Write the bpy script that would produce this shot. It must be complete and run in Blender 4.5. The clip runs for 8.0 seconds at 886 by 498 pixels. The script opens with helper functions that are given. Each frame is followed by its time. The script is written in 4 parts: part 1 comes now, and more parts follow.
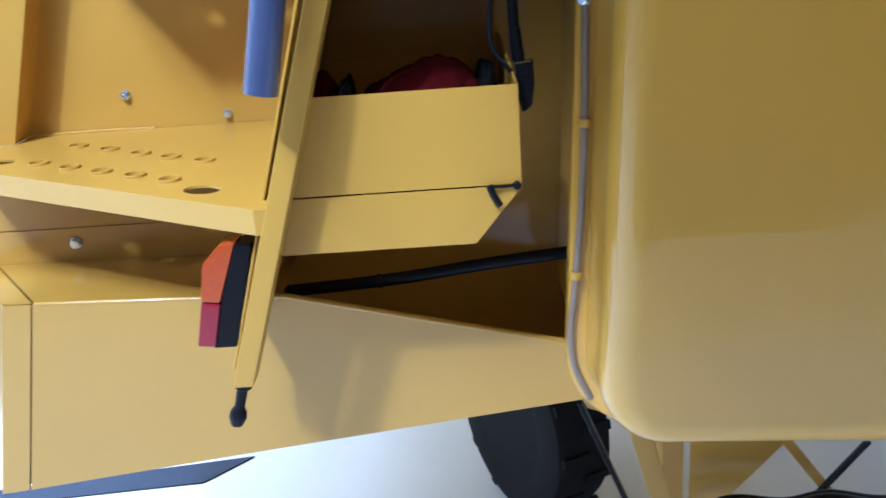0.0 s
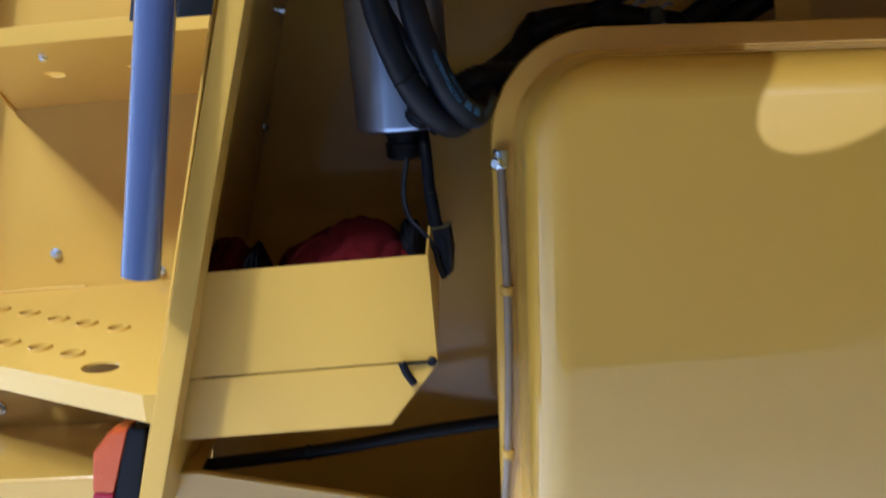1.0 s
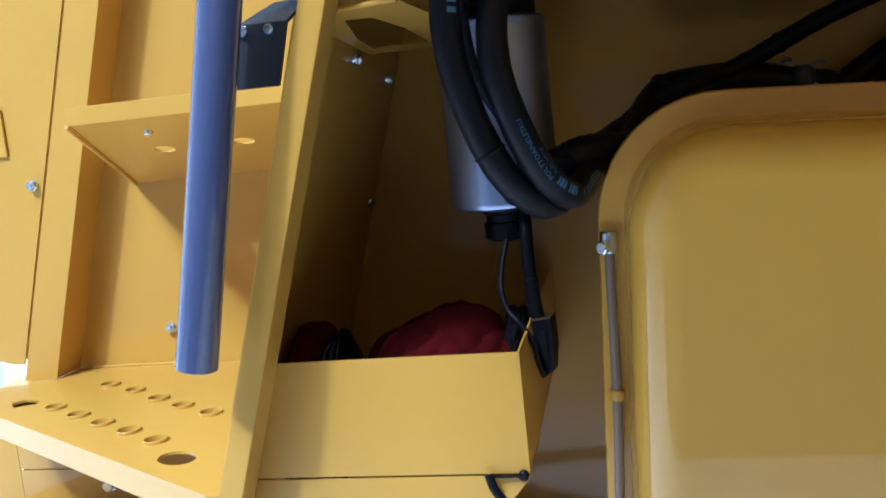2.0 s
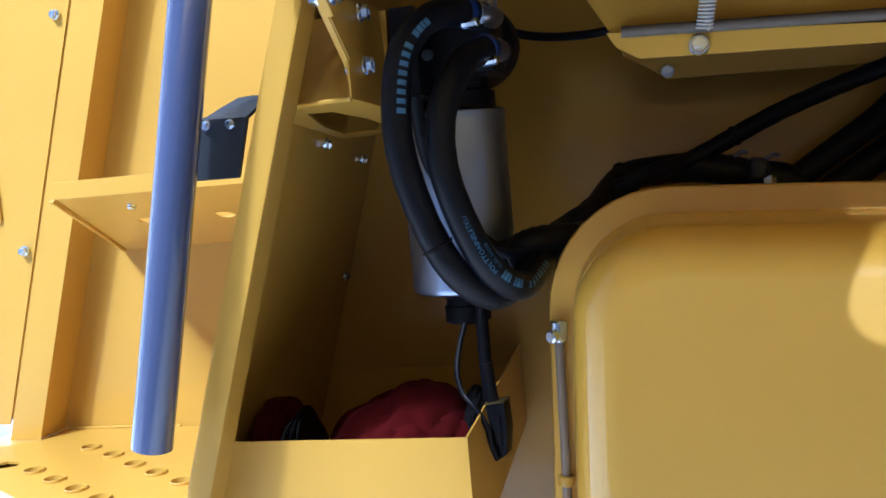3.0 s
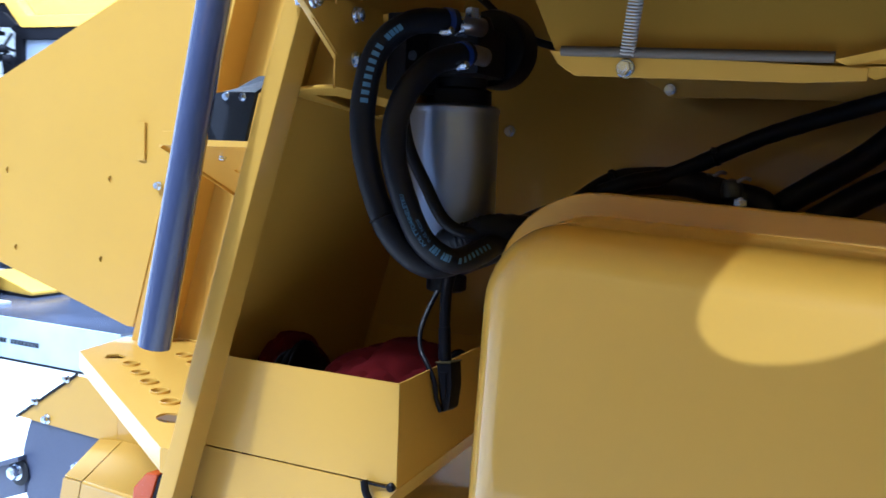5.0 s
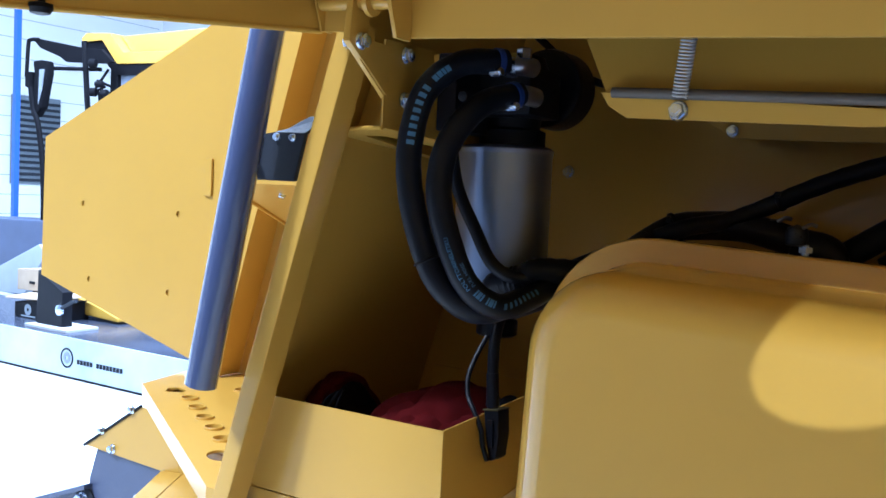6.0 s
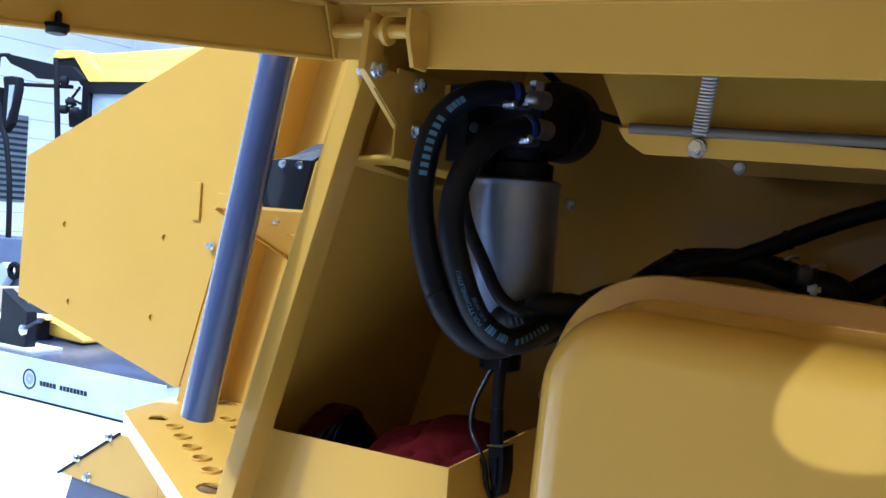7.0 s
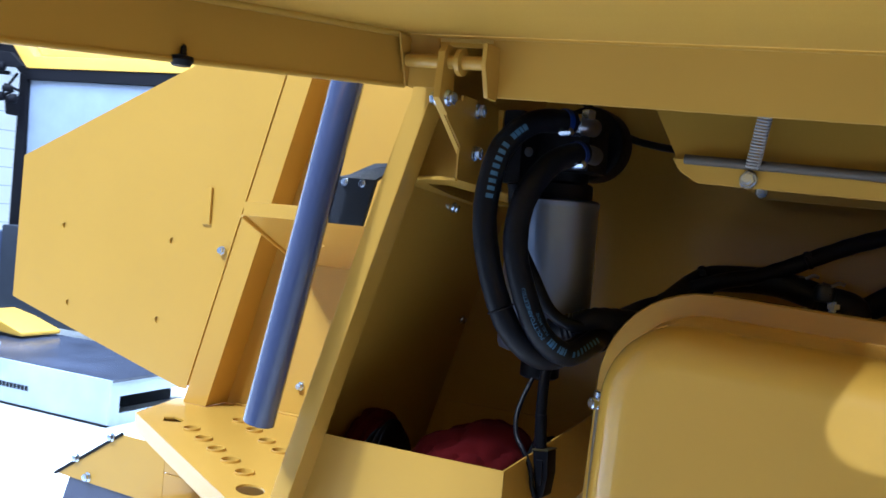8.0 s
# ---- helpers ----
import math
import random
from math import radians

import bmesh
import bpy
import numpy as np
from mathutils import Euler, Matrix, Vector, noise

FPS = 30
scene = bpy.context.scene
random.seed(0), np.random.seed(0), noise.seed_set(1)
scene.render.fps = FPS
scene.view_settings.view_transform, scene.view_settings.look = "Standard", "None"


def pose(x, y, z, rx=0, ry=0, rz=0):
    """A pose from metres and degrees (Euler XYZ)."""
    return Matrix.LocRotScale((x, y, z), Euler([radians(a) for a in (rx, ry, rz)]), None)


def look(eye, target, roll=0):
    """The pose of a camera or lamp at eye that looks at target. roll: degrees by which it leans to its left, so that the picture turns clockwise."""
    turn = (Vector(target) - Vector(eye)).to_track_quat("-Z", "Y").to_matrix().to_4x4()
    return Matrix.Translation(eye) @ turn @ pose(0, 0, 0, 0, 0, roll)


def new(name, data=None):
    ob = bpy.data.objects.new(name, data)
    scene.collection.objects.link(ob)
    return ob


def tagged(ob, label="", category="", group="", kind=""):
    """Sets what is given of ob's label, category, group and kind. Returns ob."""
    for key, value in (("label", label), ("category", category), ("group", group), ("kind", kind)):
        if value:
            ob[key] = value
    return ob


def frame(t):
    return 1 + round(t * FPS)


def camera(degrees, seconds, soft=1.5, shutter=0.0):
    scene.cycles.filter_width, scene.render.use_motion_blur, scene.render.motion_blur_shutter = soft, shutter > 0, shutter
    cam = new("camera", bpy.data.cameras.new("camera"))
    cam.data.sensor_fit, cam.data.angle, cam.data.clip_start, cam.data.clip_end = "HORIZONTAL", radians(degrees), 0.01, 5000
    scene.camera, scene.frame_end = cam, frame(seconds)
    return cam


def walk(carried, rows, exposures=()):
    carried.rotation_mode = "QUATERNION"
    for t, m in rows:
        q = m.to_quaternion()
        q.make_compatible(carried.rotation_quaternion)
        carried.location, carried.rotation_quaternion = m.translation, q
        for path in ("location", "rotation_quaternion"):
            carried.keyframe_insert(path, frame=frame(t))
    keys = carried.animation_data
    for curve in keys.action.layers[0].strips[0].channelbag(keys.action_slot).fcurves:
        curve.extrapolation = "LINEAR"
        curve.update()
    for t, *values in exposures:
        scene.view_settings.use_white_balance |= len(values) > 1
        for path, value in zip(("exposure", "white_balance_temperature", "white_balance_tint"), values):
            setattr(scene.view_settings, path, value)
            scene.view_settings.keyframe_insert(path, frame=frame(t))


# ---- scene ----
# ---- camera and its walk ----
cam = camera(51.4, 8.0, shutter=0.4)
PATH = [
    (0, (0.003, 0.141, 1.849), (-0.041, 2.025, 1.179), -4.1),
    (0.5, (0.031, 0.134, 1.878), (0.1, 2.032, 1.252), -3.9),
    (1, (0.144, 0.253, 1.893), (0.081, 2.204, 1.457), -5.1),
    (1.5, (0.22, 0.366, 1.876), (-0.176, 2.299, 1.55), -6.8),
    (2, (0.23, 0.403, 1.887), (-0.2, 2.338, 1.625), -5.9),
    (3.3, (0.337, 0.378, 1.933), (-0.149, 2.312, 1.787), -4.7),
    (3.5, (0.357, 0.33, 1.922), (-0.186, 2.249, 1.778), -5.7),
    (4, (0.5, 0.25, 1.922), (-0.096, 2.152, 1.758), -3.5),
    (4.2, (0.546, 0.247, 1.924), (-0.084, 2.135, 1.732), -2.0),
    (5.3, (0.7, 0.387, 1.92), (-0.319, 2.101, 1.763), 2.5),
    (5.5, (0.705, 0.394, 1.921), (-0.348, 2.089, 1.78), 2.5),
    (6, (0.699, 0.395, 1.934), (-0.384, 2.073, 1.821), 2.6),
    (6.5, (0.672, 0.394, 1.936), (-0.393, 2.086, 1.861), 3.1),
    (7, (0.645, 0.383, 1.939), (-0.382, 2.098, 1.885), 3.8),
    (7.5, (0.606, 0.349, 1.943), (-0.403, 2.075, 1.88), 4.5),
    (8, (0.536, 0.242, 1.959), (-0.363, 2.028, 1.902), 4.7),
]
EXPOSURES = [(0.0, -1.33, 4860, 11), (0.5, -1.32, 4880, 11), (1.0, -1.27, 4930, 11), (2.0, -1.16, 4960, 11), (3.3, -0.70, 5030, 11), (4.2, -0.82, 5030, 11), (5.3, -0.98, 4930, 10), (7.0, -1.05, 4960, 10), (8.0, -1.14, 5060, 10)]
walk(cam, [(t, look(eye, target, roll)) for t, eye, target, roll in PATH], EXPOSURES)

# ---- world and light: an exhibition hall with rows of ceiling lamps ----
world = bpy.data.worlds.new("hall_world")
scene.world = world
world.use_nodes = True
world.node_tree.nodes["Background"].inputs[0].default_value = (0.75, 0.85, 1.0, 1)
world.node_tree.nodes["Background"].inputs[1].default_value = 0.004


def lamp(x, y, z, sx, sy, watts, target, colour=(1.0, 0.96, 0.9)):
    data = bpy.data.lights.new("hall_lamp", "AREA")
    data.shape, data.size, data.size_y, data.energy, data.color = "RECTANGLE", sx, sy, watts, colour
    ob = new("hall_lamp", data)
    ob.matrix_world = look((x, y, z), target)
    return ob


lamp(-3.0, -4.5, 9.05, 0.55, 0.55, 1700, (-0.1, 1.4, 1.5), (1.0, 0.98, 0.95))            # key lamp over the stair
lamp(-8.5, 5.0, 6.8, 6.0, 5.0, 4200, (-8.5, 5.5, 0.0), (0.84, 0.93, 1.0))               # rows over the far stands
lamp(-1.8, -2.0, 6.9, 3.0, 1.2, 1050, (-1.2, -1.5, 0.0), (1.0, 0.97, 0.92))               # row over the aisle
lamp(-2.5, 7.5, 6.9, 9.0, 4.0, 4800, (-2.5, 7.5, 0.0), (0.86, 0.95, 1.0))               # rows behind the machine
# added spot, source unseen; its oval cone draws the bright patch on the tank
spot = bpy.data.lights.new("patch_spot", "SPOT")
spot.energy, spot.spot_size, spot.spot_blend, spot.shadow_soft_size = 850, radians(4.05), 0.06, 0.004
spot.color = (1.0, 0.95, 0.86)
new("patch_spot", spot).matrix_world = look((1.6, -2.55, 2.20), (0.606, 1.3, 1.830), 30) @ Matrix.Diagonal((1.0, 0.50, 1.0, 1.0))


# ---- materials ----
def material(name, base, rough=0.5, metal=0.0, vary=0.06, scale=6.0, bump=0.0, bump_scale=250.0, coat=0.0, rough_vary=0.08, spec=0.5, coat_rough=0.12):
    m = bpy.data.materials.new(name)
    m.use_nodes = True
    nt = m.node_tree
    b = nt.nodes["Principled BSDF"]
    tc = nt.nodes.new("ShaderNodeTexCoord")
    big = nt.nodes.new("ShaderNodeTexNoise")
    big.inputs["Scale"].default_value, big.inputs["Detail"].default_value = scale, 5.0
    fine = nt.nodes.new("ShaderNodeTexNoise")
    fine.inputs["Scale"].default_value, fine.inputs["Detail"].default_value = bump_scale, 3.0
    nt.links.new(tc.outputs["Object"], big.inputs["Vector"])
    nt.links.new(tc.outputs["Object"], fine.inputs["Vector"])
    ramp = nt.nodes.new("ShaderNodeMapRange")
    ramp.inputs["From Min"].default_value, ramp.inputs["From Max"].default_value = 0.25, 0.75
    ramp.inputs["To Min"].default_value, ramp.inputs["To Max"].default_value = 1.0 - vary, 1.0 + vary
    nt.links.new(big.outputs["Fac"], ramp.inputs["Value"])
    mul = nt.nodes.new("ShaderNodeVectorMath")
    mul.operation = "SCALE"
    mul.inputs[0].default_value = base
    nt.links.new(ramp.outputs["Result"], mul.inputs["Scale"])
    nt.links.new(mul.outputs["Vector"], b.inputs["Base Color"])
    rr = nt.nodes.new("ShaderNodeMapRange")
    rr.inputs["From Min"].default_value, rr.inputs["From Max"].default_value = 0.3, 0.7
    rr.inputs["To Min"].default_value, rr.inputs["To Max"].default_value = max(rough - rough_vary, 0.02), min(rough + rough_vary, 1.0)
    nt.links.new(fine.outputs["Fac"], rr.inputs["Value"])
    nt.links.new(rr.outputs["Result"], b.inputs["Roughness"])
    b.inputs["Metallic"].default_value = metal
    b.inputs["Specular IOR Level"].default_value = spec
    b.inputs["Coat Weight"].default_value = coat
    b.inputs["Coat Roughness"].default_value = coat_rough
    b.inputs["Coat IOR"].default_value = 1.6
    if bump:
        bn = nt.nodes.new("ShaderNodeBump")
        bn.inputs["Strength"].default_value, bn.inputs["Distance"].default_value = bump, 0.002
        nt.links.new(fine.outputs["Fac"], bn.inputs["Height"])
        nt.links.new(bn.outputs["Normal"], b.inputs["Normal"])
    return m


YELLOW = material("yellow_powder_paint", (0.497, 0.296, 0.041), 0.46, vary=0.04, scale=3.0, bump=0.035, bump_scale=480, spec=0.3, coat=0.35, coat_rough=0.16, rough_vary=0.04)
# glossier copy of YELLOW, darkened to put the compartment's shade into the colour
YELLOW_SHADED = material("yellow_gloss_shaded", (0.475, 0.282, 0.040), 0.42, vary=0.05, scale=3.0, bump=0.02, bump_scale=300, spec=0.3, coat=0.65, coat_rough=0.11, rough_vary=0.04)
# same yellow, base raised to put in light the tank does not get
YELLOW_LIT = material("yellow_gloss_lit", (0.64, 0.382, 0.047), 0.42, vary=0.04, scale=2.5, bump=0.012, bump_scale=280, coat=0.85, coat_rough=0.035, rough_vary=0.03, spec=0.3)
UNSEEN_DARK = material("dark_unseen_wall", (0.035, 0.035, 0.04), 0.8, vary=0.1, scale=0.8)
UNSEEN_GREY = material("grey_unseen_wall", (0.05, 0.05, 0.053), 0.8, vary=0.1, scale=0.8)
FITTING = material("dull_steel_fitting", (0.30, 0.33, 0.42), 0.30, metal=0.95, vary=0.05, scale=80, rough_vary=0.0)
TYRE = material("tyre_rubber", (0.008, 0.008, 0.010), 0.8, spec=0.2, vary=0.2, scale=9)
STRAP = material("black_webbing", (0.006, 0.006, 0.008), 0.9, spec=0.1, vary=0.2, scale=40, bump=0.4)
MESH = material("grey_grille", (0.16, 0.19, 0.23), 0.6)
JOINT = material("grey_wall_joint", (0.42, 0.46, 0.50), 0.8)
GREY_TUBE = material("grey_blue_tube_paint", (0.052, 0.070, 0.160), 0.26, vary=0.05, bump=0.0, coat=1.0, coat_rough=0.05, rough_vary=0.0)
BLACK = material("black_plastic", (0.005, 0.0055, 0.009), 0.45, vary=0.15, spec=0.16)
RUBBER = material("black_rubber", (0.005, 0.0065, 0.012), 0.42, vary=0.2, scale=30, bump=0.12, bump_scale=500, spec=0.17)
STEEL = material("zinc_plated_steel", (0.66, 0.76, 0.95), 0.24, metal=0.96, vary=0.05, scale=60, rough_vary=0.0)
BRUSHED = material("brushed_steel_can", (0.33, 0.40, 0.60), 0.28, metal=0.88, vary=0.08, scale=9, rough_vary=0.0)
RODGREY = material("grey_rod", (0.095, 0.083, 0.07), 0.6, vary=0.1)
PIPE = material("pale_level_pipe_plastic", (0.22, 0.175, 0.14), 0.42, vary=0.12, scale=14, coat=0.15, spec=0.3)
RED = material("red_fabric", (0.062, 0.0035, 0.0045), 0.9, vary=0.25, scale=18, bump=0.4, bump_scale=600, spec=0.08)
ORANGE = material("orange_lens", (0.40, 0.065, 0.010), 0.2, vary=0.1)
REDLENS = material("red_lens", (0.24, 0.012, 0.03), 0.2, vary=0.1)
DARKGREY = material("dark_grey_paint", (0.022, 0.026, 0.036), 0.55, vary=0.1, spec=0.2)
BLUEGREY = material("blue_grey_paint", (0.062, 0.078, 0.145), 0.4, vary=0.1)
NAVY = material("dark_navy_plastic", (0.006, 0.010, 0.020), 0.35, vary=0.1)
GALV = material("light_grey_sheet", (0.42, 0.42, 0.43), 0.5, vary=0.12, scale=12)
FLOOR = material("pale_hall_floor", (0.72, 0.72, 0.71), 0.22, vary=0.05, scale=0.7)
WALLWHITE = material("white_block_paint", (0.84, 0.86, 0.88), 0.6, vary=0.03, scale=1.0)
CEIL = material("grey_hall_ceiling", (0.35, 0.36, 0.38), 0.8, vary=0.06, scale=0.5)
# clouded tone puts the panel's cloudy reflections into the colour
WHITE = material("white_header_paint", (0.33, 0.38, 0.45), 0.16, vary=0.22, scale=1.8)
PRINT = material("pale_blue_print", (0.048, 0.14, 0.28), 0.6, vary=0.25, scale=90)
LOGO = material("black_print", (0.006, 0.008, 0.014), 0.6, spec=0.15)
BLUE = material("blue_hose_clamp", (0.010, 0.035, 0.20), 0.35, vary=0.1)
FARBLACK = material("matt_black_cab_frame", (0.004, 0.004, 0.006), 0.7, spec=0.08)
BLUEPOST = material("blue_painted_post", (0.03, 0.10, 0.42), 0.4)
CARDBOARD = material("cardboard", (0.38, 0.30, 0.22), 0.8, vary=0.1)


# ---- mesh helpers ----
def finish(bm, bevel=0.0, seg=2, smooth=True):
    bmesh.ops.recalc_face_normals(bm, faces=bm.faces)
    if bevel:
        edges = [e for e in bm.edges if len(e.link_faces) == 2 and e.calc_face_angle(0) > 0.45]
        bmesh.ops.bevel(bm, geom=edges, offset=bevel, segments=seg, affect="EDGES", profile=0.6, clamp_overlap=True)
    if smooth:
        for f in bm.faces:
            f.smooth = True
        for e in bm.edges:
            if len(e.link_faces) == 2 and e.calc_face_angle(0) > 0.6:
                e.smooth = False
    return bm


def part(name, bm, mat, parent=None, label=""):
    me = bpy.data.meshes.new(name)
    bm.to_mesh(me)
    bm.free()
    me.materials.append(mat)
    ob = new(name, me)
    if name not in ("wall_joint", "louvre", "print_mark", "print_bar"):
        ob.modifiers.new("flat_faces", "WEIGHTED_NORMAL").keep_sharp = True
    ob.parent = parent
    if label:
        ob["label"] = label
    return ob


def thing(name, label, category, group="", kind="", at=(0, 0, 0)):
    ob = new(name)
    ob.empty_display_size = 0.05
    return tagged(ob, label, category, group, kind)


def slab(points, depth, bevel=0.0015):
    """A plane polygon given thickness along its normal by depth (a vector)."""
    bm = bmesh.new()
    d = Vector(depth)
    lo = [bm.verts.new(Vector(p)) for p in points]
    hi = [bm.verts.new(Vector(p) + d) for p in points]
    bm.faces.new(lo)
    bm.faces.new(hi[::-1])
    n = len(points)
    for i in range(n):
        bm.faces.new((lo[i], lo[(i + 1) % n], hi[(i + 1) % n], hi[i]))
    return finish(bm, bevel)


def box(x0, x1, y0, y1, z0, z1, bevel=0.002):
    return slab([(x0, y0, z0), (x1, y0, z0), (x1, y1, z0), (x0, y1, z0)], (0, 0, z1 - z0), bevel)


def holed(outer, holes, origin, u, v, depth, bevel=0.0):
    """A plate with holes: outlines in the plane of u and v from origin."""
    bm = bmesh.new()
    o, u, v, d = Vector(origin), Vector(u), Vector(v), Vector(depth)
    edges, loops = [], []
    for loop in [outer, *holes]:
        vs = [bm.verts.new(o + u * a + v * b) for a, b in loop]
        loops.append(vs)
        edges += [bm.edges.new((vs[i], vs[(i + 1) % len(vs)])) for i in range(len(vs))]
    made = bmesh.ops.triangle_fill(bm, edges=edges, use_beauty=True, use_dissolve=False)
    faces = [g for g in made["geom"] if isinstance(g, bmesh.types.BMFace)]
    back = {}
    for vs in loops:
        for w in vs:
            back[w] = bm.verts.new(w.co + d)
    for f in faces:
        bm.faces.new([back[w] for w in f.verts][::-1])
    for vs in loops:
        for i in range(len(vs)):
            a, b = vs[i], vs[(i + 1) % len(vs)]
            bm.faces.new((a, b, back[b], back[a]))
    return finish(bm, 0, smooth=False)


def oval(cx, cy, rx, ry, n=18, turn=0.0):
    c, s = math.cos(turn), math.sin(turn)
    pts = [(rx * math.cos(2 * math.pi * i / n), ry * math.sin(2 * math.pi * i / n)) for i in range(n)]
    return [(cx + c * a - s * b, cy + s * a + c * b) for a, b in pts]


def smooth_path(points, steps=8):
    p = [Vector(q) for q in points]
    p = [p[0] * 2 - p[1], *p, p[-1] * 2 - p[-2]]
    out = []
    for i in range(1, len(p) - 2):
        for k in range(steps):
            t = k / steps
            a, b, c, d = p[i - 1:i + 3]
            out.append(0.5 * (2 * b + (c - a) * t + (2 * a - 5 * b + 4 * c - d) * t * t + (3 * b - a - 3 * c + d) * t ** 3))
    out.append(p[-2])
    return out


def frames_along(path):
    """Points, tangents, and two cross directions carried along the path."""
    tans = [((path[min(i + 1, len(path) - 1)] - path[max(i - 1, 0)]).normalized()) for i in range(len(path))]
    side = tans[0].cross(Vector((0, 1, 0)))
    side = side.normalized() if side.length > 0.05 else tans[0].cross(Vector((0, 0, 1))).normalized()
    rows = []
    for p, t in zip(path, tans):
        side = (side - t * side.dot(t)).normalized()
        rows.append((p, t, side, t.cross(side)))
    return rows


def sweep(points, radius, seg=16, steps=8, ring=None, straight=False, hollow=0.0):
    """A tube along a curve. ring(i): radius factor at each step."""
    path = [Vector(q) for q in points] if straight else smooth_path(points, steps)
    bm = bmesh.new()

    def skin(r, flip):
        loops = []
        for i, (p, t, a, b) in enumerate(frames_along(path)):
            k = r * (ring(i) if ring else 1.0)
            loops.append([bm.verts.new(p + a * k * math.cos(2 * math.pi * j / seg) + b * k * math.sin(2 * math.pi * j / seg)) for j in range(seg)])
        for lo, hi in zip(loops, loops[1:]):
            for j in range(seg):
                bm.faces.new((lo[j], lo[(j + 1) % seg], hi[(j + 1) % seg], hi[j]))
        return loops

    out = skin(radius, False)
    if hollow:
        inn = skin(hollow, True)
        for a, b in ((out[0], inn[0]), (out[-1], inn[-1])):
            for j in range(seg):
                bm.faces.new((a[j], a[(j + 1) % seg], b[(j + 1) % seg], b[j]))
    else:
        bm.faces.new(out[0])
        bm.faces.new(out[-1][::-1])
    return finish(bm)


def lathe(profile, centre, axis=(0, 0, 1), seg=32, caps=True):
    """Turned body: profile of (radius, height) along axis from centre."""
    bm = bmesh.new()
    ax = Vector(axis).normalized()
    side = ax.orthogonal().normalized()
    up = ax.cross(side)
    c = Vector(centre)
    loops = []
    for r, h in profile:
        loops.append([bm.verts.new(c + ax * h + (side * math.cos(2 * math.pi * j / seg) + up * math.sin(2 * math.pi * j / seg)) * max(r, 1e-5)) for j in range(seg)])
    for lo, hi in zip(loops, loops[1:]):
        for j in range(seg):
            bm.faces.new((lo[j], lo[(j + 1) % seg], hi[(j + 1) % seg], hi[j]))
    if caps:
        bm.faces.new(loops[0])
        bm.faces.new(loops[-1][::-1])
    bmesh.ops.remove_doubles(bm, verts=bm.verts, dist=2e-5)
    return finish(bm)


def bolt(centre, axis, size=0.011, flange=True, length=0.0, parent=None, mat=None):
    """A flanged hexagon bolt: washer and head, seen from outside along axis."""
    ob = new("flange_bolt")
    tagged(ob, "zinc-plated flanged hex bolt screwed into yellow sheet", "bolt", "bolts on the machine")
    ax = Vector(axis).normalized()
    c = Vector(centre)
    if flange:
        w = lathe([(size * 0.98, -0.0015), (size * 1.0, 0.0008), (size * 0.86, 0.0030)], c, ax, 24)
        part("washer", w, mat or STEEL, ob)
    h = lathe([(size * 0.80, 0.001), (size * 0.80, size * 0.78), (size * 0.70, size * 0.90), (size * 0.42, size * 0.92), (size * 0.40, size * 1.02)], c + ax * 0.0005, ax, 6)
    part("head", h, mat or STEEL, ob)
    if length:
        part("thread", lathe([(size * 0.5, 0), (size * 0.5, length)], c, ax, 14), mat or STEEL, ob)
    ob.parent = parent
    return ob


# ---- hall ----
floor = part("floor", box(-18, 14, -14, 16, -0.12, 0.0, 0), FLOOR)
tagged(floor, "pale polished concrete exhibition hall floor", "floor", kind="structure")
wall_west = part("wall_west", box(-18.3, -18.0, -14, 16, 0.0, 9.8, 0), WALLWHITE)
tagged(wall_west, "white painted block wall of the hall", "wall", kind="structure")
for nm, b in (("wall_north", (-18.3, 14.3, 16.0, 16.3)), ("wall_south", (-18.3, 14.3, -14.3, -14.0)), ("wall_east", (14.0, 14.3, -14.0, 16.0))):
    tagged(part(nm, box(*b, 0.0, 9.8, 0), WALLWHITE), "white painted plain hall wall", "wall", kind="structure")
tagged(part("ceiling", box(-18.3, 14.3, -14.3, 16.3, 9.8, 10.0, 0), CEIL), "grey hall ceiling with lamps", "ceiling", kind="structure")
# unseen wall added; its dark faces shape the tank's reflection and dim the compartment
wall_unseen_aisle = part("wall_unseen_aisle", slab([(-3.2, -2.67, 0.82), (2.1, -2.67, 0.82), (2.1, -3.35, 0.82), (4.6, -3.35, 0.82), (4.6, -3.45, 0.82), (2.0, -3.45, 0.82), (2.0, -2.77, 0.82), (-3.2, -2.77, 0.82)], (0, 0, 2.98), 0), UNSEEN_GREY)
tagged(wall_unseen_aisle, "unseen wall with a dark base added for the tank reflection", "wall", kind="structure")
part("dark_base", slab([(-3.2, -2.665, 0.0), (2.105, -2.665, 0.0), (2.105, -3.345, 0.0), (4.6, -3.345, 0.0), (4.6, -3.45, 0.0), (2.0, -3.45, 0.0), (2.0, -2.77, 0.0), (-3.2, -2.77, 0.0)], (0, 0, 0.818), 0), UNSEEN_DARK, wall_unseen_aisle, "dark lower board")
# unseen dark wall added to keep light from the right off the machine
tagged(part("wall_unseen_end", slab([(4.5, -3.34, 0.0), (4.5, 1.6, 0.0), (1.52, 1.6, 0.0), (1.52, 1.7, 0.0), (4.6, 1.7, 0.0), (4.6, -3.34, 0.0)], (0, 0, 3.8), 0), UNSEEN_DARK), "unseen dark wall added to block light from the right", "wall", kind="structure")
tagged(part("floor_strip", slab([(-1.9, 2.90, 0.0), (-0.985, 2.985, 0.0), (-0.83, 3.14, 0.0), (-1.9, 2.99, 0.0)], (0, 0, 0.006), 0), material("dark_blue_strip", (0.03, 0.04, 0.07), 0.9, bump=0.5)), "dark blue-grey strip lying on the pale floor", "carpet")
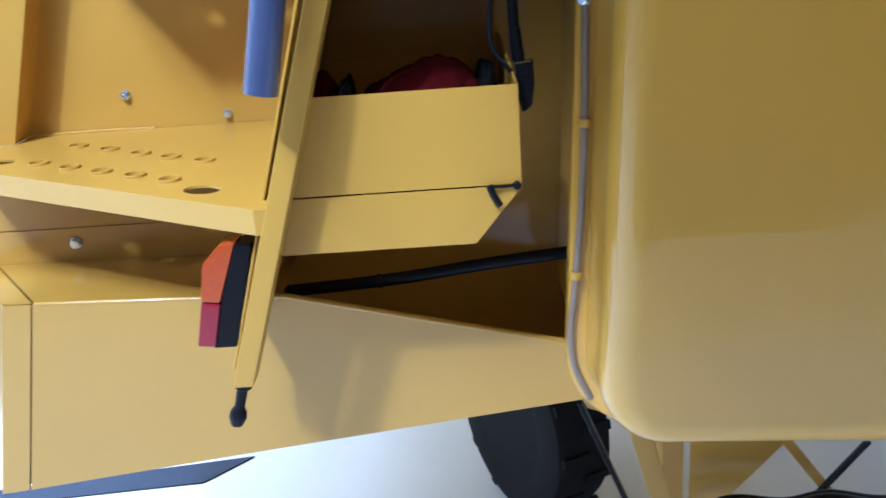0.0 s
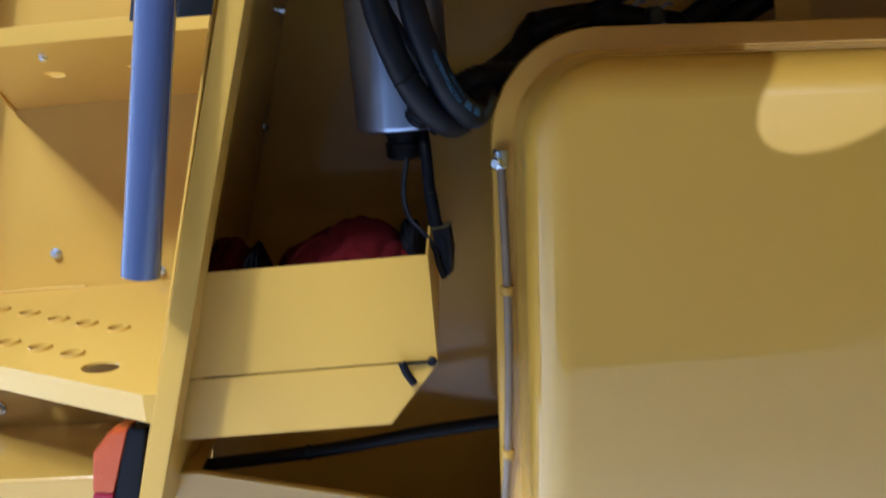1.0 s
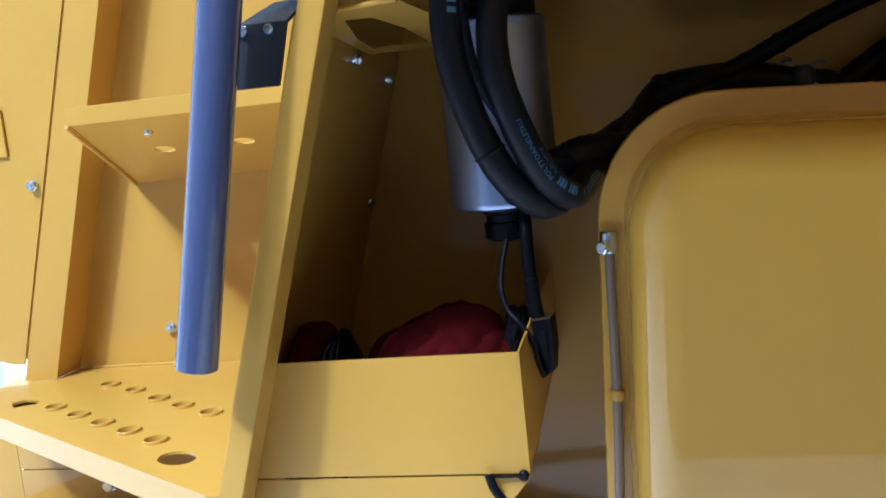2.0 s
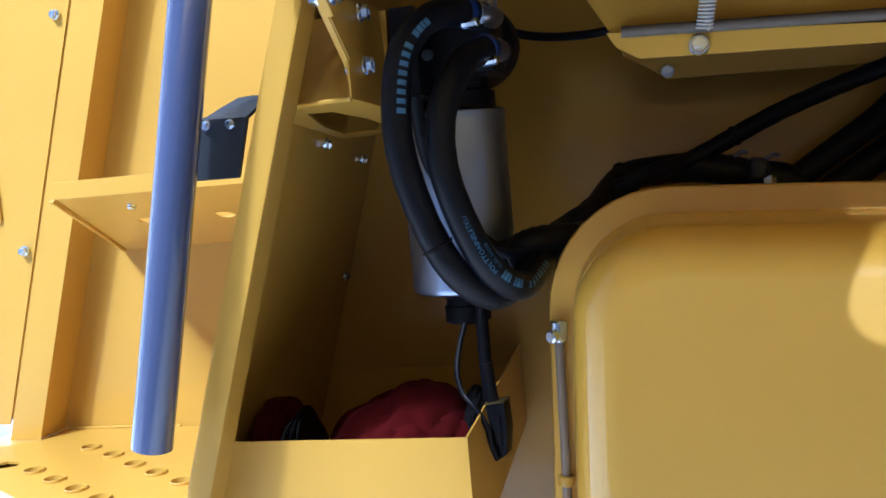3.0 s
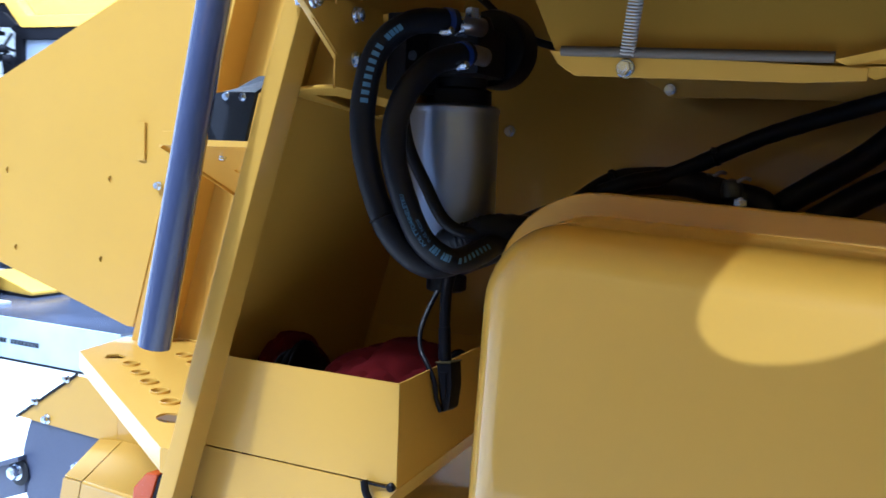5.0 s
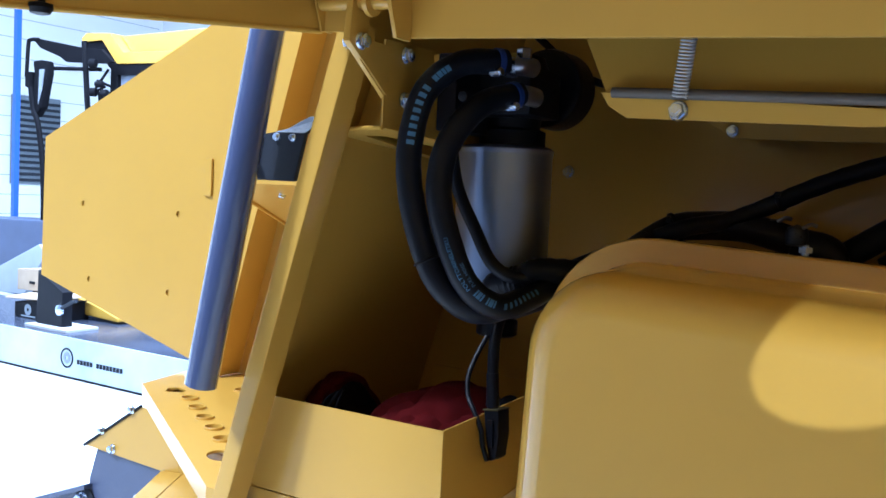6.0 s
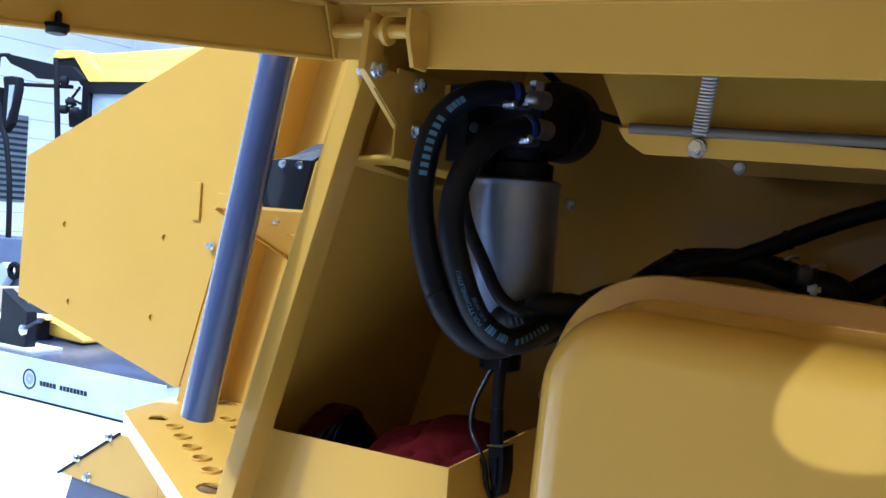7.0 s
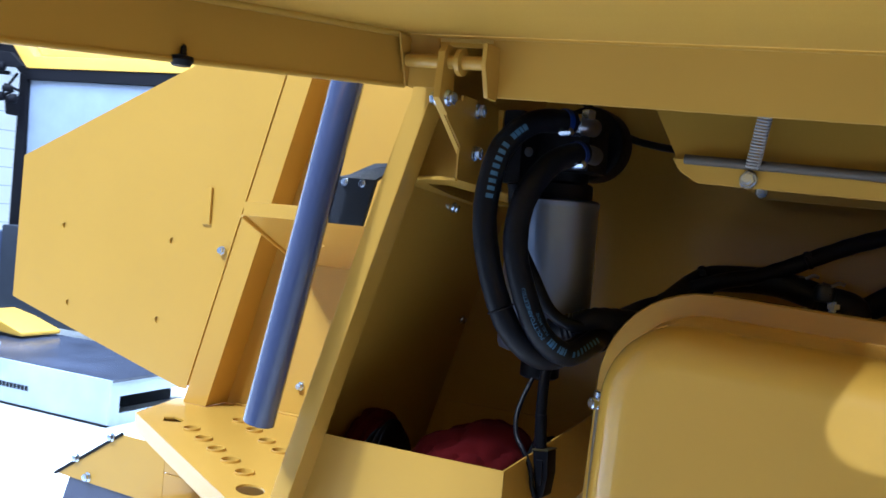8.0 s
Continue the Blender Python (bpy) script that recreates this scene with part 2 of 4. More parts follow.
# joints of the block wall, proud by a few millimetres as pointed mortar
for k in range(17):
    z = 0.42 * k + 0.3
    part("wall_joint", box(-18.0, -17.994, 2.0, 15.9, z, z + 0.016, 0), JOINT, wall_west)

# ---- machine: body sheets behind the open side ----
LEAN_X = 0.30                      # stair lean: metres to the right for each metre up


def lean(x, z, z0=1.53):
    return x + (z - z0) * LEAN_X


recess = thing("stair_recess", "yellow painted sheet steel recess behind the steps", "machine panel")
part("back_sheet", slab([(lean(-0.835, 1.44), 1.915, 1.44), (lean(-0.262, 1.44), 1.915, 1.44), (lean(-0.262, 2.6), 1.915, 2.6), (lean(-0.835, 2.6), 1.915, 2.6)], (0, 0.004, 0)), YELLOW, recess)
part("lower_sheet", slab([(-0.929, 1.8345, 1.0), (-0.42, 1.8345, 1.0), (-0.33, 1.8345, 1.338), (-0.929, 1.8345, 1.338)], (0, 0.003, 0), 0.0008), YELLOW_SHADED, recess)
part("seam_backing", box(-0.925, -0.34, 1.8378, 1.841, 1.30, 1.38, 0), YELLOW_SHADED, recess)
part("lower_band", slab([(-0.929, 1.8345, 1.3405), (-0.325, 1.8345, 1.3405), (-0.275, 1.8345, 1.5025), (-0.929, 1.8345, 1.5025)], (0, 0.003, 0), 0.0008), YELLOW_SHADED, recess)
part("side_flange", slab([(lean(-0.820, 1.5075), 1.8412, 1.5075), (lean(-0.820, 2.6), 1.8412, 2.6), (lean(-0.820, 2.6), 1.914, 2.6), (lean(-0.820, 1.5075), 1.914, 1.5075)], (-0.003, 0, 0)), YELLOW, recess)
part("post_face", slab([(lean(-0.8845, 1.5075), 1.838, 1.5075), (lean(-0.819, 1.5075), 1.838, 1.5075), (lean(-0.819, 2.6), 1.838, 2.6), (lean(-0.8845, 2.6), 1.838, 2.6)], (0, 0.003, 0)), YELLOW, recess)

# six-sided side plate
plate = thing("side_plate", "large six-sided yellow sheet steel side plate with small holes", "machine panel")
part("sheet", holed([(-1.475, 1.685), (-0.905, 1.538), (lean(-0.889, 1.538), 1.538), (-0.6315, 2.389), (-1.468, 2.042)],
    [oval(x, z, 0.0068, 0.0075) for x, z in ((-1.307, 1.877), (-1.278, 1.690), (-0.959, 1.867), (-0.987, 1.683))], (0, 1.838, 0), (1, 0, 0), (0, 0, 1), (0, 0.0035, 0)), YELLOW, plate)
part("backing_sheet", slab([(-1.44, 1.8425, 1.70), (-0.92, 1.8425, 1.57), (-0.70, 1.8425, 2.33), (-1.44, 1.8425, 2.03)], (0, 0.003, 0), 0), YELLOW, plate)
part("slot_rib", slab([(-0.872, 1.8375, 1.912), (-0.848, 1.8375, 1.912), (-0.848, 1.8375, 1.995), (-0.872, 1.8375, 1.995)], (0, -0.006, 0), 0.0025), YELLOW, plate)
part("seam_strip", slab([(lean(-0.899, 1.545), 1.8475, 1.545), (lean(-0.874, 1.545), 1.8475, 1.545), (lean(-0.874, 2.35), 1.8475, 2.35), (lean(-0.899, 2.35), 1.8475, 2.35)], (0, 0.002, 0), 0), YELLOW, plate)

# compartment behind the filter
comp = thing("filter_compartment", "shaded yellow sheet steel compartment behind the fuel filter", "machine panel")
CX = -0.257
part("back_sheet", slab([(lean(CX, 0.95), 1.79, 0.95), (1.5, 1.79, 0.95), (1.5, 1.79, 2.7), (lean(CX, 2.7), 1.79, 2.7)], (0, 0.004, 0)), YELLOW_SHADED, comp)
part("left_sheet", slab([(lean(CX, 1.25), 1.346, 1.25), (lean(CX, 2.7), 1.346, 2.7), (lean(CX, 2.7), 1.914, 2.7), (lean(CX, 1.25), 1.914, 1.25)], (-0.004, 0, 0)), YELLOW, comp)
part("right_sheet", slab([(1.45, 1.31, 0.95), (1.45, 1.31, 2.7), (1.45, 1.789, 2.7), (1.45, 1.789, 0.95)], (0.004, 0, 0)), YELLOW, comp)
part("roof_sheet", slab([(-0.05, 1.30, 2.45), (1.45, 1.30, 2.45), (1.45, 1.789, 2.45), (-0.05, 1.789, 2.45)], (0, 0, 0.004)), YELLOW, comp)
part("front_sheet", slab([(-0.075, 1.300, 2.19), (1.5, 1.300, 2.08), (1.5, 1.300, 2.75), (0.09, 1.300, 2.75)], (0, 0.004, 0)), YELLOW, comp)
# unseen sheet added to keep hall lamps off the machine's inside
part("shade_top", box(-1.3, 1.5, 1.925, 4.4, 2.70, 2.72, 0), YELLOW, comp)

# unseen belly and rear added to darken what lies beneath and behind
part("shade_belly", box(-1.25, 1.5, 1.90, 4.4, 1.12, 1.124, 0), YELLOW, comp)
part("shade_rear", box(-1.3, 1.5, 4.405, 4.41, 1.0, 2.69, 0), YELLOW, comp)
part("upright_strap", slab([(0.630, 1.690, 1.857), (0.684, 1.690, 1.854), (0.670, 1.690, 2.044), (0.620, 1.690, 2.025)], (0, 0.004, 0)), YELLOW, comp)

# ---- tool box ----
tool_box = thing("tool_box", "open yellow sheet steel storage box with a chamfered corner", "storage box")
part("front_upper", slab([(-0.243, 1.36, 1.5035), (0.089, 1.36, 1.5035), (0.089, 1.36, 1.64), (-0.205, 1.36, 1.64)], (0, 0.003, 0), 0.0008), YELLOW, tool_box)
part("front_lower", slab([(-0.27, 1.3605, 1.42), (0.022, 1.3605, 1.42), (0.089, 1.3605, 1.4985), (0.089, 1.3605, 1.5010), (-0.245, 1.3605, 1.5010)], (0, 0.003, 0), 0.0008), YELLOW, tool_box)
part("right_side", slab([(0.0888, 1.3636, 1.50), (0.0888, 1.785, 1.541), (0.0888, 1.785, 1.66), (0.0888, 1.3636, 1.64)], (-0.003, 0, 0), 0.0008), YELLOW, tool_box)
part("back_side", slab([(-0.225, 1.782, 1.424), (0.085, 1.782, 1.541), (0.085, 1.782, 1.63), (-0.205, 1.782, 1.63)], (0, 0.003, 0), 0.0008), YELLOW, tool_box)
part("bottom", slab([(-0.27, 1.364, 1.42), (0.022, 1.364, 1.42), (0.022, 1.78, 1.46), (-0.27, 1.78, 1.46)], (0, 0, 0.003), 0.0008), YELLOW, tool_box)
part("chamfer", slab([(0.0225, 1.364, 1.4205), (0.0885, 1.364, 1.4985), (0.0885, 1.78, 1.5385), (0.0225, 1.78, 1.4605)], (-0.002, 0, 0.002), 0.0), YELLOW, tool_box)
part("latch", sweep([(0.044, 1.352, 1.506), (0.049, 1.349, 1.492), (0.057, 1.351, 1.477)], 0.0052, 12), BLACK, tool_box, "small black rubber latch")
part("latch_pin", lathe([(0.006, 0), (0.006, 0.006), (0.004, 0.008)], (0.082, 1.361, 1.502), (0, -1, 0), 12), BLACK, tool_box, "black latch pin")
part("latch_wire", sweep([(0.046, 1.354, 1.503), (0.063, 1.356, 1.5015), (0.081, 1.356, 1.502)], 0.0018, 8), BLACK, tool_box, "thin black latch wire")


# ---- red bag in the box ----
def cloth_lump(centre, size, seed, rough):
    """A soft crumpled lump of cloth: broad bulges with a few sharp creases."""
    bm = bmesh.new()
    bmesh.ops.create_icosphere(bm, subdivisions=5, radius=1.0)
    for v in bm.verts:
        d = v.co.normalized()
        n = noise.noise(d * 1.3 + Vector((seed, 0, 0)))
        crease = (1.0 - abs(noise.noise(Vector((d.x * 2.6 + seed, d.y * 1.4 + 0.6 * d.z, d.z * 1.8))))) ** 7
        fine = noise.noise(d * 7.0 + Vector((0, seed, 0)))
        p = d * (1.0 + rough * n - 0.07 * crease + 0.012 * fine)
        v.co = Vector(centre) + Vector((p.x * size[0], p.y * size[1], max(p.z, -0.75) * size[2]))
    return finish(bm)


bag = thing("cloth_bag", "crumpled red cloth bag with a black strap in the box", "bag")
part("body", cloth_lump((-0.036, 1.55, 1.548), (0.112, 0.150, 0.108), 3.0, 0.17), RED, bag)
part("side_fold", cloth_lump((-0.196, 1.50, 1.540), (0.042, 0.105, 0.110), 8.0, 0.22), RED, bag)
part("strap", cloth_lump((-0.150, 1.468, 1.552), (0.016, 0.085, 0.098), 5.0, 0.22), STRAP, bag, "black folded webbing strap")
# this end of the bag is coloured black for the shadow on it
part("end_flap", cloth_lump((0.055, 1.60, 1.580), (0.022, 0.085, 0.062), 12.0, 0.15), STRAP, bag, "bag end coloured black for shadow")



# ---- fuel tank ----
def rounded_rect(x0, x1, z0, z1, r, n=10):
    pts = []
    for cx, cz, a0 in ((x1 - r, z1 - r, 0), (x0 + r, z1 - r, 90), (x0 + r, z0 + r, 180), (x1 - r, z0 + r, 270)):
        for k in range(n + 1):
            a = radians(a0 + 90 * k / n)
            pts.append((cx + r * math.cos(a), cz + r * math.sin(a)))
    return pts


def tank_loft(rows, caps=(True, True)):
    """rows of (y, inset): rounded rectangles joined along y."""
    bm = bmesh.new()
    loops = []
    for y, inset in rows:
        r = max(TANK_R - inset, 0.03)
        loops.append([bm.verts.new((x + (z - 1.75) * 0.045, y, z - (x - 0.28) * 0.055)) for x, z in rounded_rect(TANK[0] + inset, TANK[1] - inset, TANK[2] + inset, TANK[3] - inset, r)])
    n = len(loops[0])
    for a, b in zip(loops, loops[1:]):
        for j in range(n):
            bm.faces.new((a[j], a[(j + 1) % n], b[(j + 1) % n], b[j]))
    if caps[0]:
        bm.faces.new(loops[0])
    if caps[1]:
        bm.faces.new(loops[-1][::-1])
    return finish(bm)


TANK, TANK_R = (0.181, 1.25, 1.066, 1.896), 0.135
tank = thing("fuel_tank", "big rounded glossy yellow steel fuel tank with a seam rim", "fuel tank")
ROUND = [(1.300 + 0.05 * (1 - math.cos(radians(a))), 0.033 + 0.05 * (1 - math.sin(radians(a)))) for a in range(0, 91, 9)]
part("body", tank_loft([(1.4405, 0.026), (1.42, 0.031), *[(y, i) for y, i in reversed(ROUND)]]), YELLOW_LIT, tank)
part("seam_rim", tank_loft([(1.470, 0.0), (1.467, -0.002), (1.442, -0.002), (1.439, 0.0), (1.439, 0.03)], (True, True)), YELLOW_LIT, tank)
part("rear_shell", tank_loft([(1.785, 0.04), (1.77, 0.022), (1.471, 0.022)]), YELLOW_LIT, tank)

# level pipe up the side of the tank, with its clamps
gauge = thing("level_pipe", "thin clear-grey fuel level pipe clipped beside the tank", "pipe")
part("pipe", sweep([(0.190, 1.432, 1.752), (0.189, 1.430, 1.70), (0.186, 1.430, 1.567), (0.180, 1.430, 1.45), (0.170, 1.430, 1.335), (0.160, 1.432, 1.24), (0.166, 1.434, 1.18), (0.19, 1.44, 1.12)], 0.0056, 12), PIPE, gauge)
for z, x in ((1.567, 0.186), (1.335, 0.170)):
    part("clip", lathe([(0.0085, -0.006), (0.0095, -0.004), (0.0095, 0.004), (0.0085, 0.006)], (x, 1.430, z), (0.1, 0, 1), 14), YELLOW, gauge, "yellow painted clip")
part("top_clamp", lathe([(0.0085, -0.012), (0.0100, -0.010), (0.0100, 0.010), (0.0085, 0.012)], (0.190, 1.430, 1.742), (0.05, 0, 1), 14), STEEL, gauge, "zinc-plated hose clamp")
part("clamp_screw", lathe([(0.005, 0), (0.005, 0.007), (0.0078, 0.0072), (0.0078, 0.013), (0.006, 0.0145)], (0.190, 1.424, 1.738), (-0.6, -0.8, 0), 10), STEEL, gauge, "zinc-plated clamp screw")

# ---- stair: stringer, step, tread ----
stair = thing("access_stair", "yellow painted steel stair with perforated step", "stair")


def bar(a, b, wx, wy, bevel=0.003):
    """A leaning flat-sided bar from a to b with section wx by wy."""
    return slab([(a[0] - wx / 2, a[1], a[2]), (a[0] + wx / 2, a[1], a[2]), (a[0] + wx / 2, a[1] + wy, a[2]), (a[0] - wx / 2, a[1] + wy, a[2])], Vector(b) - Vector(a), bevel)


part("stringer", bar((-0.322, 1.305, 1.245), (-0.0385, 1.297, 2.145), 0.031, 0.043, 0.004), YELLOW, stair)
part("rubber_foot", lathe([(0.012, 0.0), (0.013, 0.012), (0.008, 0.016), (0.0075, 0.045), (0.0115, 0.052), (0.013, 0.062), (0.009, 0.075)], (-0.3215, 1.319, 1.252), (-0.28, 0.0, -0.96), 16), BLACK, stair, "black rubber foot")
V = Vector((0.385, 0.615, 0)).normalized()
front_row = [(-0.706, 1.661), (-0.636, 1.617), (-0.568, 1.574), (-0.501, 1.534), (-0.435, 1.491)]
back_row = [(-0.684, 1.784), (-0.612, 1.74), (-0.540, 1.688), (-0.476, 1.646), (-0.409, 1.604)]
tilt = math.atan2(-0.385, 0.615)
holes = [oval(x, y, 0.0153, 0.0153, 20) for x, y in front_row] + [oval(x, y, 0.0153, 0.0153, 20) for x, y in back_row]
holes += [oval(-0.369, 1.425, 0.031, 0.022, 24, tilt), [(-0.815, 1.700), (-0.792, 1.672), (-0.762, 1.690), (-0.768, 1.708), (-0.80, 1.716)]]
part("step_plate", holed([(-0.885, 1.689), (-0.270, 1.304), (-0.245, 1.304), (-0.235, 1.32), (-0.225, 1.912), (-0.815, 1.912), (-0.93, 1.86)], holes, (0, 0, 1.507), (1, 0, 0), (0, 1, 0), (0, 0, -0.004)), YELLOW, stair)
for x, y in front_row + back_row:
    part("hole_collar", lathe([(0.0176, -0.001), (0.0174, 0.0042), (0.0166, 0.0050), (0.0156, 0.0048), (0.0151, 0.0035), (0.0151, -0.013), (0.0156, -0.013)], (x, y, 1.5065), (0, 0, 1), 20, False), YELLOW, stair)
part("step_lip", slab([(-0.885, 1.689, 1.506), (-0.270, 1.304, 1.506), (-0.2705, 1.3045, 1.470), (-0.8855, 1.6895, 1.470)], V * 0.003), YELLOW, stair)
part("lip_return", slab([(-0.272, 1.3045, 1.506), (-0.243, 1.3040, 1.506), (-0.248, 1.3040, 1.470), (-0.272, 1.3045, 1.470)], (0, 0.003, 0), 0.0005), YELLOW, stair)
part("step_end", slab([(-0.885, 1.689, 1.5065), (-0.93, 1.86, 1.5065), (-0.93, 1.86, 1.470), (-0.885, 1.689, 1.470)], (0.003, 0.001, 0)), YELLOW, stair)
# hidden plate added so the cut-out looks dark, with no bright floor through it
part("cutout_blind", slab([(-0.87, 1.70, 1.476), (-0.74, 1.62, 1.476), (-0.70, 1.80, 1.476), (-0.90, 1.83, 1.476)], (0, 0, 0.003), 0), YELLOW, stair)
part("weld_bead", sweep([(-0.80, 1.910, 1.508), (-0.70, 1.911, 1.509), (-0.58, 1.910, 1.508)], 0.003, 8), YELLOW, stair)

# upper tread seen from below
tread_holes = [(-0.50, 0.15), (-0.365, 0.15), (-0.235, 0.15)]
TV = Vector((-0.0, 0.309, -0.099)).normalized()
part("tread_lip", slab([(-0.568, 1.600, 1.942), (-0.16, 1.600, 1.942), (-0.155, 1.600, 1.968), (-0.568, 1.600, 1.968)], (0, 0.003, 0)), YELLOW, stair)
part("tread_plate", holed([(-0.568, 0.0), (-0.165, 0.0), (-0.205, 0.326), (-0.655, 0.326)], [oval(x, v, 0.017, 0.017) for x, v in tread_holes], (0, 1.603, 1.9425), (1, 0, 0), TV, (0, 0.001, 0.003)), YELLOW, stair)
part("tread_side", slab([(-0.568, 1.603, 1.965), (-0.568, 1.603, 1.940), (-0.655, 1.911, 1.841), (-0.655, 1.911, 1.849), (-0.572, 1.612, 1.965)], (0.003, 0, 0)), YELLOW, stair)
part("tread_edge", sweep([(-0.570, 1.600, 1.941), (-0.655, 1.910, 1.842)], 0.0035, 8, straight=True), YELLOW, stair)

# ---- hand rail ----
rail = thing("hand_rail", "grey-blue painted steel tube hand rail with an open end", "hand rail")
part("tube", sweep([(-0.2292, 1.25, 1.668), (-0.130 + 0.217 * 0.5, 1.25, 2.63)], 0.0218, 28, straight=True, hollow=0.019), GREY_TUBE, rail)
part("bracket", slab([(-0.215, 1.300, 1.946), (-0.1225, 1.300, 1.945), (-0.1060, 1.300, 2.008), (-0.160, 1.300, 2.009), (-0.200, 1.300, 2.003)], (0, 0.008, 0), 0.002), DARKGREY, rail, "black bracket plate")
part("bracket_top", slab([(-0.200, 1.300, 2.0035), (-0.160, 1.300, 2.0095), (-0.106, 1.300, 2.0085), (-0.096, 1.336, 2.031), (-0.112, 1.336, 2.034), (-0.130, 1.336, 2.033), (-0.150, 1.336, 2.025), (-0.170, 1.336, 2.016)], (0, 0.003, -0.003), 0.0), DARKGREY, rail, "dark grey sloping bracket top")
part("arm", sweep([(-0.186, 1.266, 1.975), (-0.192, 1.302, 1.975)], 0.006, 14, straight=True), DARKGREY, rail, "dark grey stub")

# ---- open lid overhead: tray-shaped, hinged along the body ----
lid = thing("side_hatch", "open yellow sheet steel side hatch hinged above the tank", "machine hatch")
FA, FD = Vector((-0.050, 1.262, 2.128)), Vector((-0.057, -0.337, -0.033)).normalized()
part("hinge_flange", slab([(0.062, 1.28, 2.1175), (1.42, 1.28, 2.047), (1.42, 1.275, 2.118), (0.062, 1.275, 2.188)], (0, 0.003, 0)), YELLOW, lid)
part("hinge_fold", slab([(0.062, 1.2835, 2.1175), (1.42, 1.2835, 2.047), (1.42, 1.300, 2.049), (0.062, 1.300, 2.1195)], (0, 0, 0.002), 0.0008), YELLOW, lid)
# added strip that shuts the slit where lamp light leaked over the hinge
part("leak_strip", slab([(-0.050, 1.272, 2.193), (1.42, 1.272, 2.116), (1.42, 1.306, 2.116), (-0.050, 1.306, 2.193)], (0, 0, 0.003), 0.0008), YELLOW, lid)
LE = FA + FD * 1.12
part("left_flange", slab([FA, LE, LE + Vector((-0.004, 0, 0.069)), FA + Vector((-0.004, 0, 0.072))], (-0.004, 0.001, 0), 0.0015), YELLOW, lid)
part("flange_hem", sweep([FA + Vector((-0.002, 0, 0.001)), LE + Vector((-0.002, 0, 0.001))], 0.0035, 10, straight=True), YELLOW, lid)
part("fold_radius", sweep([FA + Vector((-0.003, 0, 0.067)), LE + Vector((-0.003, 0, 0.063))], 0.006, 12, straight=True), YELLOW, lid)
part("sheet", slab([(FA.x - 0.006, 1.274, 2.197), (1.42, 1.274, 2.120), (1.42, LE.y, LE.z + 0.07 - 0.077), (LE.x - 0.006, LE.y, LE.z + 0.066)], (0, 0, 0.004)), YELLOW, lid)
part("right_flange", slab([(1.42, 1.274, 2.047), (1.42, LE.y, LE.z - 0.08), (1.42, LE.y, LE.z - 0.012), (1.42, 1.274, 2.115)], (0.004, 0, 0)), YELLOW, lid)
part("front_flange", slab([(LE.x, LE.y, LE.z), (1.42, LE.y, LE.z - 0.08), (1.42, LE.y, LE.z - 0.015), (LE.x, LE.y, LE.z + 0.06)], (0, -0.004, 0)), YELLOW, lid)
part("corner_flange", slab([FA + Vector((0.0, 0, 0)), (-0.012, 1.276, 2.128), (-0.012, 1.274, 2.192), FA + Vector((-0.004, 0, 0.066))], (0, 0.003, 0), 0.0008), YELLOW, lid)
part("pocket_left", slab([(-0.047, 1.258, 2.128), (-0.047, 1.278, 2.128), (-0.047, 1.278, 2.19), (-0.047, 1.235, 2.19)], (-0.003, 0, 0), 0.0008), YELLOW, lid)
part("hinge_ear", slab([(0.066, 1.238, 2.176), (0.066, 1.236, 2.150), (0.066, 1.250, 2.112), (0.066, 1.278, 2.112), (0.066, 1.278, 2.176)], (0.006, 0, 0), 0.0015), YELLOW, lid)
part("hinge_pin", sweep([(-0.046, 1.256, 2.160), (0.068, 1.256, 2.154)], 0.0085, 16, straight=True), YELLOW, lid)
part("pin_collar", lathe([(0.0085, -0.004), (0.0165, -0.003), (0.0165, 0.003), (0.0085, 0.004)], (0.030, 1.256, 2.156), (1, 0, -0.05), 20), YELLOW, lid)
bump_at = FA + FD * 0.345 + Vector((0, 0, -0.004))
part("bumper", lathe([(0.004, 0.010), (0.0115, 0.008), (0.012, 0.004), (0.009, -0.001), (0.005, -0.002)], bump_at, (0, 0, 1), 20), BLACK, lid, "black rubber bumper")
part("bumper_pin", lathe([(0.0035, 0.004), (0.003, 0.015), (0.001, 0.017)], bump_at + Vector((0.002, 0, 0.003)), (0, 0, 1), 10), BLACK, lid, "black bumper stem")

# ---- hinge bracket on the body ----
hinge = thing("hinge_bracket", "yellow welded hinge bracket with zinc bolts", "hinge")
part("lug", slab([(0.004, 1.236, 2.110), (0.004, 1.242, 2.168), (0.004, 1.250, 2.178), (0.004, 1.264, 2.178), (0.004, 1.272, 2.168), (0.004, 1.275, 2.105), (0.004, 1.262, 2.092)], (0.010, 0, 0), 0.002), YELLOW, hinge)
part("rib", slab([(0.004, 1.250, 2.118), (0.004, 1.255, 2.104), (0.004, 1.328, 2.050), (0.004, 1.334, 2.017), (0.004, 1.352, 2.015), (0.004, 1.352, 2.118)], (0.004, 0, 0), 0.001), YELLOW, hinge)
part("rib_flange", slab([(0.000, 1.254, 2.106), (0.0065, 1.254, 2.106), (0.0065, 1.328, 2.050), (0.000, 1.328, 2.050)], (0, -0.002, -0.002), 0.0005), YELLOW, hinge)
part("side_sheet", slab([(0.007, 1.316, 2.0165), (0.028, 1.46, 2.0055), (0.034, 1.616, 1.993), (0.034, 1.616, 2.125), (0.007, 1.316, 2.125)], (-0.003, 0, 0), 0.0008), YELLOW, hinge)
